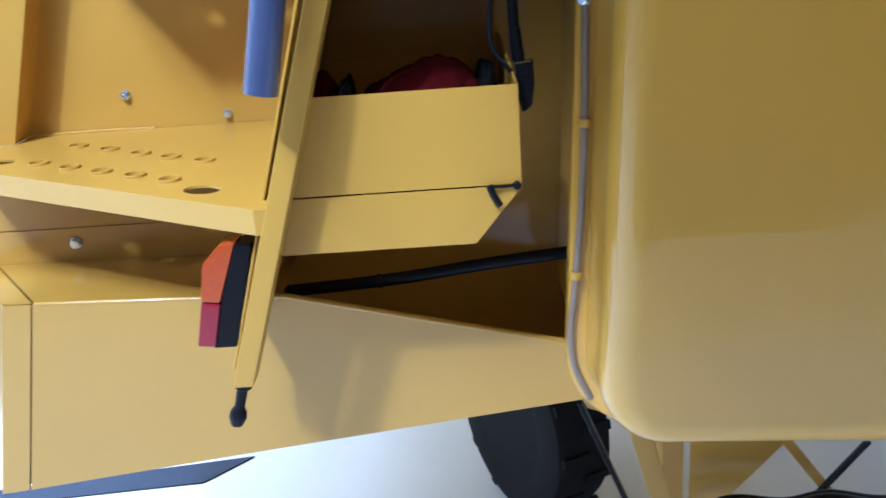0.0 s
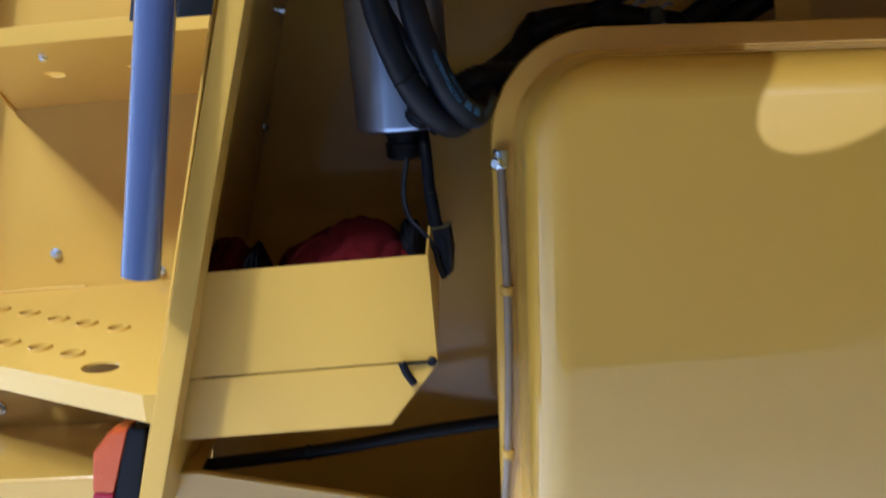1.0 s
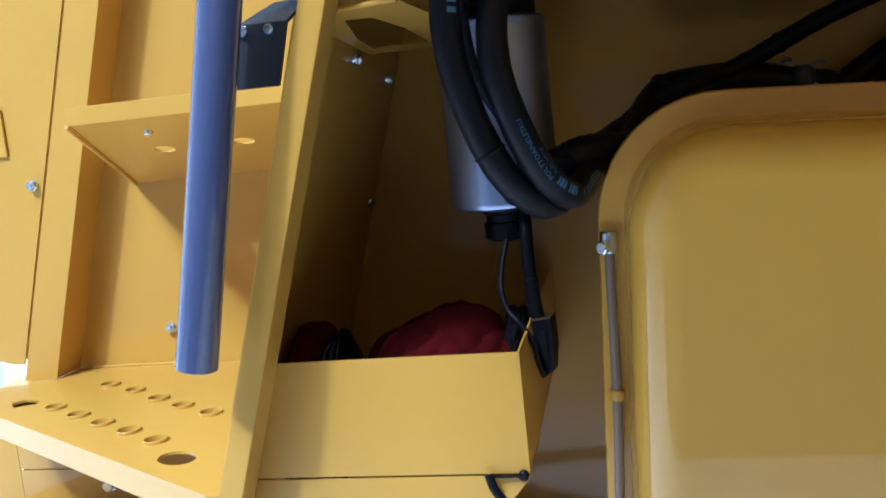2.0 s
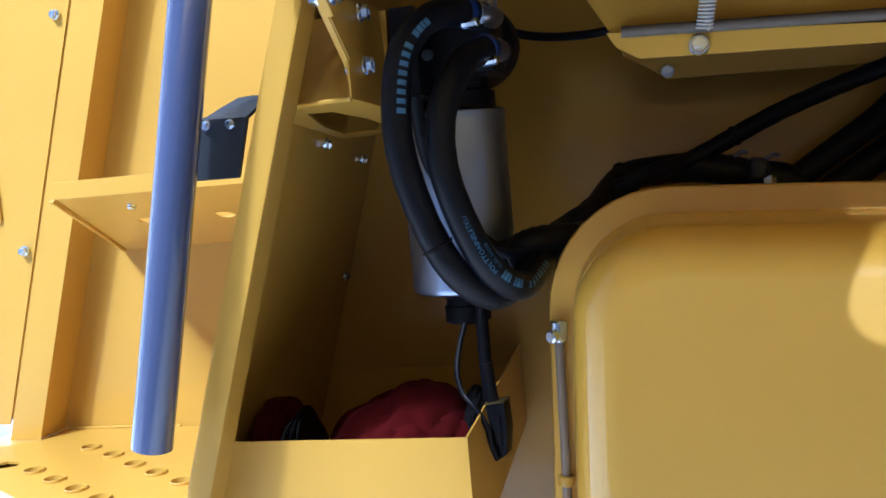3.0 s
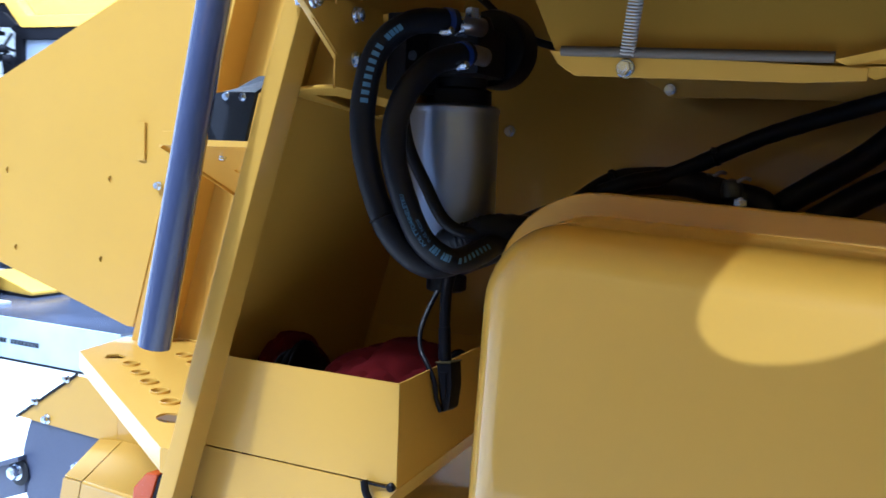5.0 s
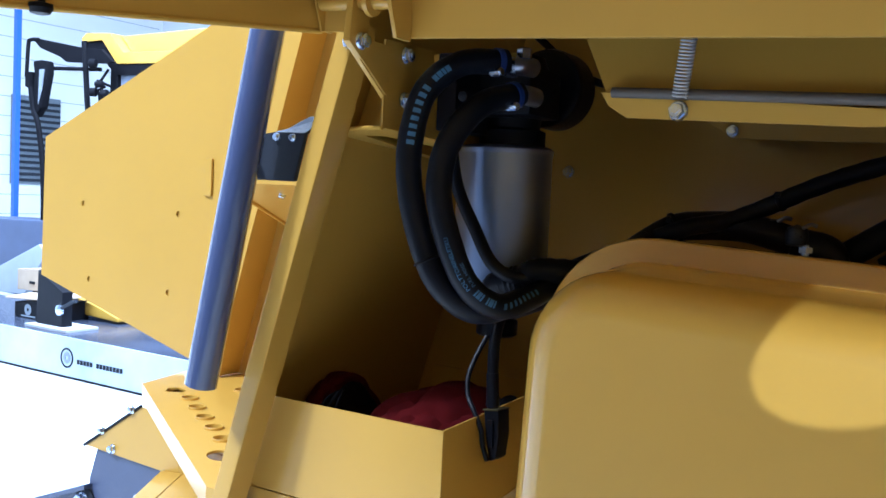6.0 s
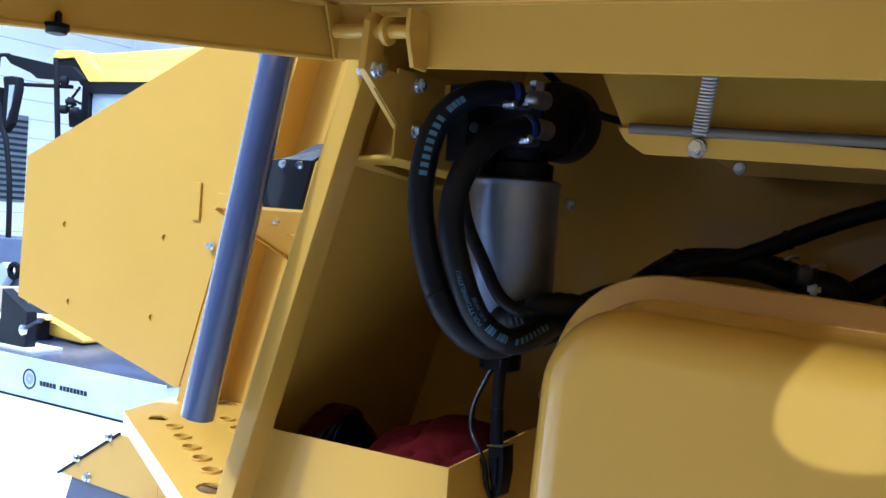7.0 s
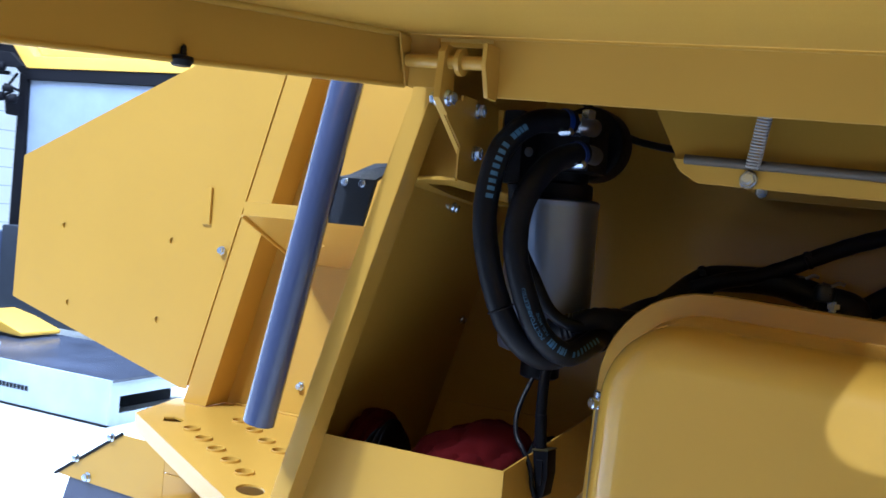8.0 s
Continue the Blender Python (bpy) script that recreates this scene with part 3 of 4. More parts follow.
shelf = holed([(-0.110, 0.030), (-0.072, 0.029), (0.007, 0.0), (0.025, 0.144), (0.031, 0.30), (-0.112, 0.30)], [[(-0.070, 0.066), (-0.040, 0.070), (-0.024, 0.15), (-0.020, 0.27), (-0.095, 0.27), (-0.092, 0.18)]], (0, 1.316, 2.0165), (1, 0, 0), (0, 1, -0.08), (0, 0.001, 0.003))
part("bottom_sheet", shelf, YELLOW, hinge)
part("bottom_edge", sweep([(-0.072, 1.345, 2.0175), (-0.03, 1.3305, 2.0175), (0.006, 1.3165, 2.0165)], 0.0028, 8, straight=True), YELLOW, hinge)
part("back_fold", slab([(-0.108, 1.411, 2.022), (0.0215, 1.411, 2.022), (0.0245, 1.411, 2.12), (-0.075, 1.411, 2.12)], (0, 0.003, 0), 0), YELLOW, hinge)

# ---- tray with rod and spring behind the lid ----
tray = thing("latch_tray", "yellow folded sheet tray with a grey rod and coil spring", "machine panel")
part("lip", slab([(0.268, 1.380, 2.062), (0.278, 1.380, 2.046), (0.300, 1.380, 2.032), (0.55, 1.380, 2.021), (0.611, 1.380, 2.022), (0.612, 1.380, 2.035)], (0, 0.003, 0), 0.001), YELLOW, tray)
part("slope", slab([(0.276, 1.3835, 2.056), (1.42, 1.3835, 2.00), (1.42, 1.42, 2.15), (0.215, 1.42, 2.16)], (0, 0.002, 0.001), 0), YELLOW, tray)

part("end_fold", slab([(0.580, 1.372, 2.043), (0.688, 1.372, 2.066), (0.694, 1.410, 2.043), (0.617, 1.410, 2.026)], (0, 0.002, 0.001), 0), YELLOW, tray)
part("rear_lip", slab([(0.275, 1.690, 2.070), (0.335, 1.690, 2.033), (1.42, 1.690, 2.00), (1.42, 1.690, 2.2), (0.275, 1.690, 2.2)], (0, 0.003, 0)), YELLOW, tray)
part("floor_sheet", slab([(0.30, 1.384, 2.050), (1.42, 1.384, 1.998), (1.42, 1.689, 2.06), (0.30, 1.689, 2.09)], (0, 0, 0.002)), YELLOW, tray)
part("rod", sweep([(0.284, 1.3765, 2.0605), (0.580, 1.3755, 2.046)], 0.0060, 14, straight=True), RODGREY, tray, "grey steel rod")
turns, coil = 20, []
S0, S1 = Vector((0.3655, 1.366, 2.052)), Vector((0.379, 1.350, 2.122))
axis = (S1 - S0).normalized()
sa = axis.orthogonal().normalized()
sb = axis.cross(sa)
for k in range(turns * 16 + 1):
    a = 2 * math.pi * k / 16
    coil.append(S0 + (S1 - S0) * (k / (turns * 16)) + (sa * math.cos(a) + sb * math.sin(a)) * 0.0076)
part("coil_spring", sweep(coil, 0.0012, 8, straight=True), GALV, tray, "zinc coil spring")

# ---- fuel filter ----
filt = thing("fuel_filter", "brushed steel fuel filter canister under a black head", "fuel filter")
FC = (0.066, 1.525)
part("canister", lathe([(0.055, 1.782), (0.0635, 1.785), (0.066, 1.792), (0.066, 1.996), (0.0672, 1.998), (0.0672, 2.003), (0.0645, 2.006), (0.058, 2.008)], (FC[0], FC[1], 0), seg=48), BRUSHED, filt)
part("drain_cap", lathe([(0.024, 1.742), (0.029, 1.745), (0.029, 1.764), (0.026, 1.766), (0.026, 1.774), (0.030, 1.776), (0.030, 1.783)], (FC[0], FC[1], 0), seg=24), BLACK, filt, "black drain cap")
part("head", lathe([(0.040, 2.004), (0.046, 2.008), (0.046, 2.028), (0.038, 2.032), (0.040, 2.05), (0.048, 2.055), (0.048, 2.11), (0.040, 2.13)], (FC[0] + 0.010, FC[1], 0)), BLACK, filt, "black cast filter head")
part("head_block", box(0.035, 0.135, 1.46, 1.55, 2.045, 2.11, 0.006), BLACK, filt, "black cast filter block")
part("mount_plate", box(0.030, 0.060, 1.40, 1.52, 2.02, 2.12, 0.003), BLACK, filt, "black mounting plate")
part("round_cover", lathe([(0.048, -0.002), (0.056, 0.002), (0.058, 0.010), (0.058, 0.05)], (0.083, 1.60, 2.098), (0, 1, 0), 40), BLACK, filt, "round black cover")
for c, ax in (((0.118, 1.425, 2.104), (1, 0.25, 0)), ((0.122, 1.43, 2.066), (1, 0.3, 0.1))):
    part("elbow_fitting", sweep([Vector(c) - Vector(ax) * 0.008, Vector(c) + Vector(ax) * 0.016, Vector(c) + Vector((0.022, 0.03, 0.0))], 0.0125, 14), FITTING, filt, "dull metal elbow fitting")
    part("fitting_nut", lathe([(0.0155, -0.008), (0.0155, 0.008)], Vector(c) + Vector(ax) * 0.006, ax, 6), STEEL, filt, "zinc fitting nut")
part("banjo_bolt", lathe([(0.010, 0), (0.010, 0.012), (0.006, 0.014)], (0.140, 1.43, 2.112), (0, 0, 1), 6), STEEL, filt, "zinc banjo bolt")
part("vent_cap", lathe([(0.0065, 0), (0.0065, 0.004), (0.003, 0.005)], (0.072, 1.399, 2.063), (0, -1, 0), 10), DARKGREY, filt, "dark vent screw")

# ---- hoses ----
HA = [(0.122, 1.415, 2.107), (0.090, 1.36, 2.098), (0.064, 1.325, 2.062), (0.055, 1.310, 2.003), (0.058, 1.307, 1.947), (0.076, 1.31, 1.88), (0.101, 1.32, 1.827), (0.130, 1.350, 1.798), (0.152, 1.400, 1.803), (0.165, 1.47, 1.822), (0.19, 1.55, 1.848), (0.25, 1.62, 1.87)]
HB = [(0.135, 1.43, 2.068), (0.118, 1.365, 2.047), (0.101, 1.325, 2.000), (0.0985, 1.31, 1.945), (0.111, 1.312, 1.89), (0.134, 1.325, 1.832), (0.158, 1.360, 1.805), (0.173, 1.415, 1.814), (0.183, 1.485, 1.836), (0.212, 1.56, 1.86), (0.28, 1.63, 1.88)]
HR = 0.0158


def worn(i):
    return 1.0 + 0.012 * math.sin(i * 1.7) + 0.008 * math.sin(i * 0.6)


def ribbon_frames(points):
    """Arc length, and at each step the place, the way along, the side that faces out, and the side across."""
    rows, run, last = [], 0.0, None
    for p, t, a, b in frames_along(smooth_path(points, 12)):
        run += (p - last).length if last else 0.0
        last = p
        out = Vector((0.42, -0.9, 0.05))
        out = (out - t * out.dot(t)).normalized()
        rows.append((run, p, t, out, out.cross(t)))
    return rows


def on_hose(rows, s, v, r):
    """The point of the hose's skin at arc length s and v metres round from its outer side."""
    for (s0, p0, t0, o0, c0), (s1, p1, t1, o1, c1) in zip(rows, rows[1:]):
        if s0 <= s <= s1:
            f = (s - s0) / (s1 - s0)
            p, o, c = p0.lerp(p1, f), o0.lerp(o1, f).normalized(), c0.lerp(c1, f).normalized()
            return p + (o * math.cos(v / r) + c * math.sin(v / r)) * r
    return rows[-1][1]


def length_at(rows, z):
    return min(rows, key=lambda row: abs(row[1].z - z) + (10 if row[1].y > 1.37 and z < 1.9 else 0) + (10 if row[1].x > 0.16 and z < 1.79 else 0))[0]


def print_bars(points, s0, widths, height, v0, parent, gap=0.0014):
    """Plain bars printed up the hose from arc length s0."""
    rows = ribbon_frames(points)
    s = s0
    for w in widths:
        bm = bmesh.new()
        grid = [[bm.verts.new(on_hose(rows, s - w * i / 2, v0 + height * (j / 3 - 0.5), HR * 1.018 + 0.0004)) for j in range(4)] for i in range(3)]
        for i in range(2):
            for j in range(3):
                bm.faces.new((grid[i][j], grid[i + 1][j], grid[i + 1][j + 1], grid[i][j + 1]))
        part("print_mark", bm, PRINT, parent, "pale blue printed mark")
        s -= w + gap


def print_text(points, body, s0, size, v0, parent):
    """Words printed up the hose, bent round its skin."""
    rows = ribbon_frames(points)
    curve = bpy.data.curves.new("lettering", "FONT")
    curve.body, curve.size, curve.resolution_u = body, size, 2
    tmp = bpy.data.objects.new("lettering", curve)
    me = bpy.data.meshes.new_from_object(tmp)
    bpy.data.objects.remove(tmp)
    for v in me.vertices:
        v.co = on_hose(rows, s0 - v.co.x, v0 - v.co.y, HR * 1.018 + 0.0005)
    me.materials.clear()
    me.materials.append(PRINT)
    ob = new("lettering", me)
    ob.parent = parent
    ob["label"] = "pale blue printed lettering"
    return ob


hose_a = thing("fuel_hose", "thick black rubber fuel hose with a row of pale printed marks", "hose", "fuel hoses")
part("rubber_tube", sweep(HA, HR, 22, ring=worn), RUBBER, hose_a)
sa0 = length_at(ribbon_frames(HA), 1.992)
print_bars(HA, sa0, [0.0054] * 8, 0.0098, 0.003, hose_a, 0.0042)
print_bars(HA, sa0 - 0.083, [0.006, 0.006, 0.004, 0.006], 0.008, 0.003, hose_a, 0.001)
hose_b = thing("fuel_hose", "thick black rubber fuel hose printed with its kind and pale marks", "hose", "fuel hoses")
part("rubber_tube", sweep(HB, HR, 22, ring=worn), RUBBER, hose_b)
rb = ribbon_frames(HB)
sb0 = length_at(rb, 1.828)
print_text(HB, "POLTTOAINELETKU", sb0, 0.0072, 0.002, hose_b)
print_text(HB, "FUEL HOSE", sb0, 0.0062, 0.010, hose_b)
print_bars(HB, sb0 + 0.017, [0.0022, 0.0046, 0.0022], 0.0095, 0.004, hose_b, 0.0010)
print_bars(HB, sb0 + 0.034, [0.0022, 0.0052, 0.0022], 0.0095, 0.004, hose_b, 0.0010)
print_bars(HB, sb0 + 0.105, [0.0040] * 8, 0.0075, 0.003, hose_b, 0.0040)
for pts, at in ((HA, 0.012), (HB, 0.012)):
    rows = ribbon_frames(pts)
    p, t = on_hose(rows, at, 0, 0.0001), rows[3][2]
    owner = hose_a if pts is HA else hose_b
    part("hose_clamp", lathe([(0.0162, -0.004), (0.0174, -0.0036), (0.0174, 0.0036), (0.0162, 0.004)], p, t, 24), BLUE, owner, "blue banded hose clamp")
    part("clamp_screw", lathe([(0.0055, 0), (0.0055, 0.016), (0.004, 0.018)], p + Vector((0.0, -0.012, -0.015)), (1, -0.3, 0), 8), STEEL, owner, "zinc clamp screw")
part("cable_tie", sweep([on_hose(ribbon_frames(HA), 0.335, a * HR, HR * 1.05) for a in (-1.6, -0.8, 0, 0.8, 1.6)], 0.0016, 6), BLACK, hose_a, "thin black cable tie")


def black_hose(points, r, label, category="hose", group="black hoses", mat=None, ring=None, steps=8, ties=()):
    """A hose or cable on its own, with cable ties at the given shares of its length."""
    ob = thing("rubber_hose" if category == "hose" else "cable", label, category, group)
    part("tube", sweep(points, r, 14, steps, ring), mat or RUBBER, ob)
    rows = frames_along(smooth_path(points, steps))
    for share in ties:
        p, t, a, b = rows[int(share * (len(rows) - 1))]
        part("cable_tie", lathe([(r * 1.02, -0.003), (r * 1.16, -0.0025), (r * 1.16, 0.0025), (r * 1.02, 0.003)], p, t, 18), BLACK, ob, "black cable tie")
        part("tie_lock", box(p.x - 0.004, p.x + 0.004, p.y - r * 1.16 - 0.003, p.y - r * 1.1, p.z + r * 0.4, p.z + r * 0.4 + 0.008, 0.001), BLACK, ob, "black tie lock")
    return ob


black_hose([(0.052, 1.40, 2.02), (0.058, 1.415, 1.95), (0.085, 1.42, 1.895), (0.115, 1.42, 1.85), (0.150, 1.43, 1.835), (0.20, 1.46, 1.843), (0.25, 1.54, 1.86)], 0.0085, "thinner black rubber hose bent behind the fuel hoses")
black_hose([(0.10, 1.49, 1.80), (0.15, 1.50, 1.822), (0.196, 1.560, 1.848), (0.237, 1.620, 1.882), (0.302, 1.620, 1.908), (0.357, 1.650, 1.923), (0.473, 1.650, 1.976), (0.589, 1.650, 2.015), (0.662, 1.640, 2.034), (0.733, 1.640, 2.052)], 0.0115, "black corrugated hose running over the tank", ring=lambda i: 1.0 + 0.06 * (i % 2), ties=(0.35, 0.62, 0.85))
black_hose([(0.10, 1.50, 1.790), (0.16, 1.49, 1.815), (0.22, 1.55, 1.850), (0.261, 1.660, 1.901), (0.313, 1.660, 1.911), (0.372, 1.660, 1.910), (0.429, 1.660, 1.896), (0.477, 1.660, 1.883), (0.47, 1.68, 1.84)], 0.020, "thick black hose lying behind the tank rim", ties=(0.4, 0.75))
black_hose([(0.476, 1.716, 1.873), (0.534, 1.716, 1.912), (0.591, 1.716, 1.950), (0.627, 1.716, 1.981), (0.653, 1.712, 2.006)], 0.018, "black hose rising behind the strap")
black_hose([(0.533, 1.735, 1.860), (0.607, 1.735, 1.908), (0.671, 1.735, 1.937), (0.732, 1.735, 1.965), (0.806, 1.735, 1.992)], 0.021, "black hose rising behind the strap")
black_hose([(0.005, 1.660, 2.210), (0.046, 1.660, 2.177), (0.086, 1.660, 2.143), (0.130, 1.660, 2.116), (0.175, 1.660, 2.104), (0.231, 1.620, 2.095), (0.281, 1.600, 2.096)], 0.0058, "thin black cable hanging under the tray", "cable", "black cables")
black_hose([(-0.33, 1.62, 1.262), (-0.12, 1.62, 1.274), (0.05, 1.62, 1.292), (0.22, 1.62, 1.306)], 0.011, "straight black pipe crossing under the box", "hose", ties=(0.3,))

black_hose([(0.085, 1.47, 1.800), (0.108, 1.450, 1.822), (0.141, 1.450, 1.832), (0.173, 1.450, 1.843), (0.235, 1.52, 1.842), (0.28, 1.58, 1.865)], 0.0185, "thick black corrugated sleeve where the hoses meet", ring=lambda i: 1.0 + 0.07 * (i % 2), steps=10)

# sensor cables and plug below the filter
sensor = thing("sensor_plug", "black sensor cables with a black connector plug", "cable")
part("cable", sweep([(0.066, 1.50, 1.745), (0.060, 1.48, 1.715), (0.059, 1.465, 1.69), (0.066, 1.455, 1.667), (0.081, 1.447, 1.650), (0.0945, 1.444, 1.628), (0.098, 1.446, 1.605), (0.103, 1.450, 1.586)], 0.0036, 10, 10), BLACK, sensor)
part("conduit", sweep([(0.090, 1.50, 1.785), (0.093, 1.475, 1.75), (0.094, 1.47, 1.70), (0.096, 1.468, 1.655)], 0.0075, 12, 20, lambda i: 1.0 + 0.09 * (i % 2)), BLACK, sensor, "corrugated black conduit")
part("sleeve", sweep([(0.0945, 1.469, 1.70), (0.0985, 1.467, 1.66), (0.103, 1.466, 1.645)], 0.0085, 12), BLACK, sensor)
part("plug", slab([(0.0915, 1.454, 1.652), (0.1155, 1.452, 1.655), (0.1175, 1.452, 1.622), (0.1135, 1.453, 1.590), (0.103, 1.454, 1.583), (0.0965, 1.454, 1.612)], (0.004, 0.024, 0), 0.003), BLACK, sensor, "black connector housing")
part("plug_seal", slab([(0.0912, 1.4525, 1.6515), (0.1158, 1.4505, 1.6545), (0.1158, 1.4505, 1.6562), (0.0912, 1.4525, 1.6532)], (0.004, 0.026, 0), 0.0), material("yellow_seal", (0.05, 0.038, 0.010), 0.6), sensor, "yellow seal ring")
part("plug_latch", slab([(0.099, 1.4500, 1.640), (0.109, 1.4495, 1.641), (0.110, 1.4495, 1.606), (0.103, 1.4500, 1.604)], (0, 0.004, 0), 0.001), BLACK, sensor, "black connector clip")


def fitting(x, y, z, h):
    ob = thing("tank_fitting", "small zinc valve fitting with a black cap on the tank", "fitting", "tank fittings")
    part("stem", lathe([(0.006, 0), (0.006, h * 0.5), (0.005, h * 0.52)], (x, y, z), (0, 0, 1), 12), STEEL, ob)
    part("hex", lathe([(0.0095, h * 0.30), (0.0095, h * 0.45)], (x, y, z), (0, 0, 1), 6), STEEL, ob)
    part("body", lathe([(0.011, h * 0.46), (0.014, h * 0.50), (0.015, h * 0.80), (0.012, h * 0.95), (0.004, h)], (x - 0.012, y + 0.002, z), (0, 0, 1), 16), NAVY, ob, "dark navy plastic cap")
    part("clip", sweep([(x - 0.004, y - 0.006, z + h * 0.93), (x + 0.006, y - 0.006, z + h * 1.03), (x + 0.013, y - 0.003, z + h * 1.0)], 0.0026, 8), FITTING, ob, "dull zinc clip")


fitting(0.413, 1.66, 1.868, 0.057)
fitting(0.449, 1.64, 1.868, 0.050)

# ---- bolts ----
for c, ax, s in [((0.0145, 1.258, 2.113), (1, -0.1, 0), 0.0105), ((0.003, 1.256, 2.112), (-1, 0, 0), 0.0105), ((0.0125, 1.352, 2.110), (1, 0.1, 0), 0.0105), ((0.0125, 1.352, 2.054), (1, 0.1, 0), 0.0105), ((0.006, 1.342, 2.050), (-1, 0, 0), 0.0105), ((0.006, 1.345, 2.108), (-1, 0, 0), 0.0095),
                 ((lean(CX, 1.985) + 0.001, 1.570, 1.985), (1, 0, -0.3), 0.009), ((lean(CX, 1.965) + 0.001, 1.74, 1.965), (1, 0, -0.3), 0.008), ((lean(CX, 1.785) + 0.001, 1.765, 1.785), (1, 0, -0.3), 0.008),
                 ((0.040, 1.789, 1.985), (0, -1, 0), 0.0105), ((0.333, 1.689, 2.043), (0, -1, 0), 0.0095), ((0.3605, 1.379, 2.039), (0, -1, 0), 0.0112),
                 ((-0.808, 1.8335, 1.858), (0, -1, 0), 0.0100), ((-0.690, 1.8335, 2.265), (0, -1, 0), 0.0095), ((-0.628, 1.914, 1.574), (0, -1, 0), 0.0105), ((-0.437, 1.914, 1.525), (0, -1, 0), 0.0095),
                 ((-0.748, 1.834, 1.308), (0, -1, 0), 0.0130), ((-0.153, 1.3, 2.003), (0, -1, 0), 0.0060), ((-0.125, 1.3, 2.002), (0, -1, 0), 0.0060), ((-0.475, 1.66, 1.925), (0, -0.4, -0.9), 0.0075)]:
    bolt(c, ax, s)

# ---- marker lamp behind the stringer ----
marker = thing("marker_lamp", "orange and red marker lamp in a black housing", "lamp")
part("housing", slab([(-0.318, 1.345, 1.447), (-0.290, 1.345, 1.447), (-0.330, 1.345, 1.290), (-0.368, 1.345, 1.290)], (0.01, 0.05, 0), 0.005), BLACK, marker)
part("orange_lens", slab([(-0.337, 1.342, 1.447), (-0.313, 1.342, 1.449), (-0.346, 1.342, 1.361), (-0.373, 1.342, 1.365), (-0.363, 1.342, 1.420)], (0.004, 0.045, 0), 0.004), ORANGE, marker, "orange plastic lens")
part("red_lens", slab([(-0.373, 1.342, 1.3635), (-0.346, 1.342, 1.3595), (-0.362, 1.342, 1.293), (-0.388, 1.342, 1.296)], (0.004, 0.045, 0), 0.004), REDLENS, marker, "red plastic lens")

# ---- lower cover ----
cover = thing("lower_cover", "tapering yellow sheet steel cover below the stair", "machine panel")
part("front", slab([(-0.717, 1.55, 1.296), (-0.30, 1.55, 1.284), (0.20, 1.55, 1.16), (0.20, 1.55, 1.057), (-0.005, 1.55, 1.034), (-0.377, 1.55, 0.991), (-0.797, 1.55, 0.94)], (0, 0.003, 0)), YELLOW_SHADED, cover)
part("top", slab([(-0.715, 1.5535, 1.296), (-0.30, 1.5535, 1.284), (-0.32, 1.832, 1.262), (-0.910, 1.832, 1.270)], (0, 0, 0.003), 0), YELLOW_SHADED, cover)
part("rolled_edge", sweep([(-0.716, 1.5548, 1.2935), (-0.30, 1.5548, 1.2815), (0.19, 1.5548, 1.160)], 0.0055, 12, straight=True), YELLOW_SHADED, cover)
part("left_edge", slab([(-0.7195, 1.55, 1.2955), (-0.7995, 1.55, 0.94), (-0.850, 1.55, 0.935), (-0.768, 1.55, 1.296)], (0, 0.003, 0), 0.001), YELLOW_SHADED, cover)
part("left_top", slab([(-0.7195, 1.5535, 1.2955), (-0.9125, 1.832, 1.270), (-0.985, 1.832, 1.262), (-0.768, 1.5535, 1.296)], (0, 0, 0.003), 0.001), YELLOW_SHADED, cover)
# black strips behind the slit put its shade into colour
part("seam_backing", slab([(-0.70, 1.557, 1.2925), (-0.89, 1.832, 1.266), (-0.93, 1.832, 1.264), (-0.74, 1.557, 1.2925)], (0, 0, 0.001), 0), BLACK, cover, "black strip for the shade in the seam gap")
part("front_backing", slab([(-0.69, 1.5535, 1.29), (-0.77, 1.5535, 0.95), (-0.83, 1.5535, 0.95), (-0.745, 1.5535, 1.29)], (0, 0.002, 0), 0), BLACK, cover, "black strip for the shade in the seam gap")
part("end_sheet", slab([(-0.768, 1.554, 1.296), (-0.850, 1.554, 0.935), (-1.07, 1.83, 0.93), (-0.985, 1.83, 1.262)], (0.002, 0.003, 0)), YELLOW_SHADED, cover)
# unseen web added to stop floor light rising behind the cover
part("shade_web", slab([(-0.78, 1.554, 0.945), (-0.005, 1.554, 1.038), (0.20, 1.554, 1.061), (0.20, 1.786, 1.061), (-0.005, 1.786, 1.038), (-0.78, 1.786, 0.945)], (0, 0, 0.003), 0), YELLOW_SHADED, cover)
part("back_web", slab([(0.20, 1.554, 1.057), (0.20, 1.554, 1.16), (0.20, 1.786, 1.16), (0.20, 1.786, 1.057)], (-0.003, 0, 0)), YELLOW_SHADED, cover)

# ---- bolted corner plate and grey-blue arm beyond the cover ----
corner = thing("corner_plate", "yellow bolted corner plate on a grey-blue frame arm", "machine panel")
part("sheet", slab([(-1.27, 1.835, 1.272), (-1.063, 1.835, 1.402), (-0.93, 1.835, 1.40), (-0.93, 1.835, 1.25), (-0.971, 1.835, 1.262)], (0, 0.005, 0), 0.001), YELLOW, corner)
part("edge_seal", sweep([(-1.275, 1.834, 1.272), (-1.063, 1.834, 1.405)], 0.004, 8, straight=True), BLACK, corner, "black edge strip")
part("frame_plate", slab([(-1.235, 1.842, 1.268), (-0.95, 1.842, 1.262), (-0.95, 1.842, 0.90), (-1.20, 1.842, 0.90), (-1.262, 1.842, 1.12), (-1.262, 1.842, 1.19)], (0, 0.012, 0), 0.002), BLUEGREY, corner, "grey-blue frame plate")
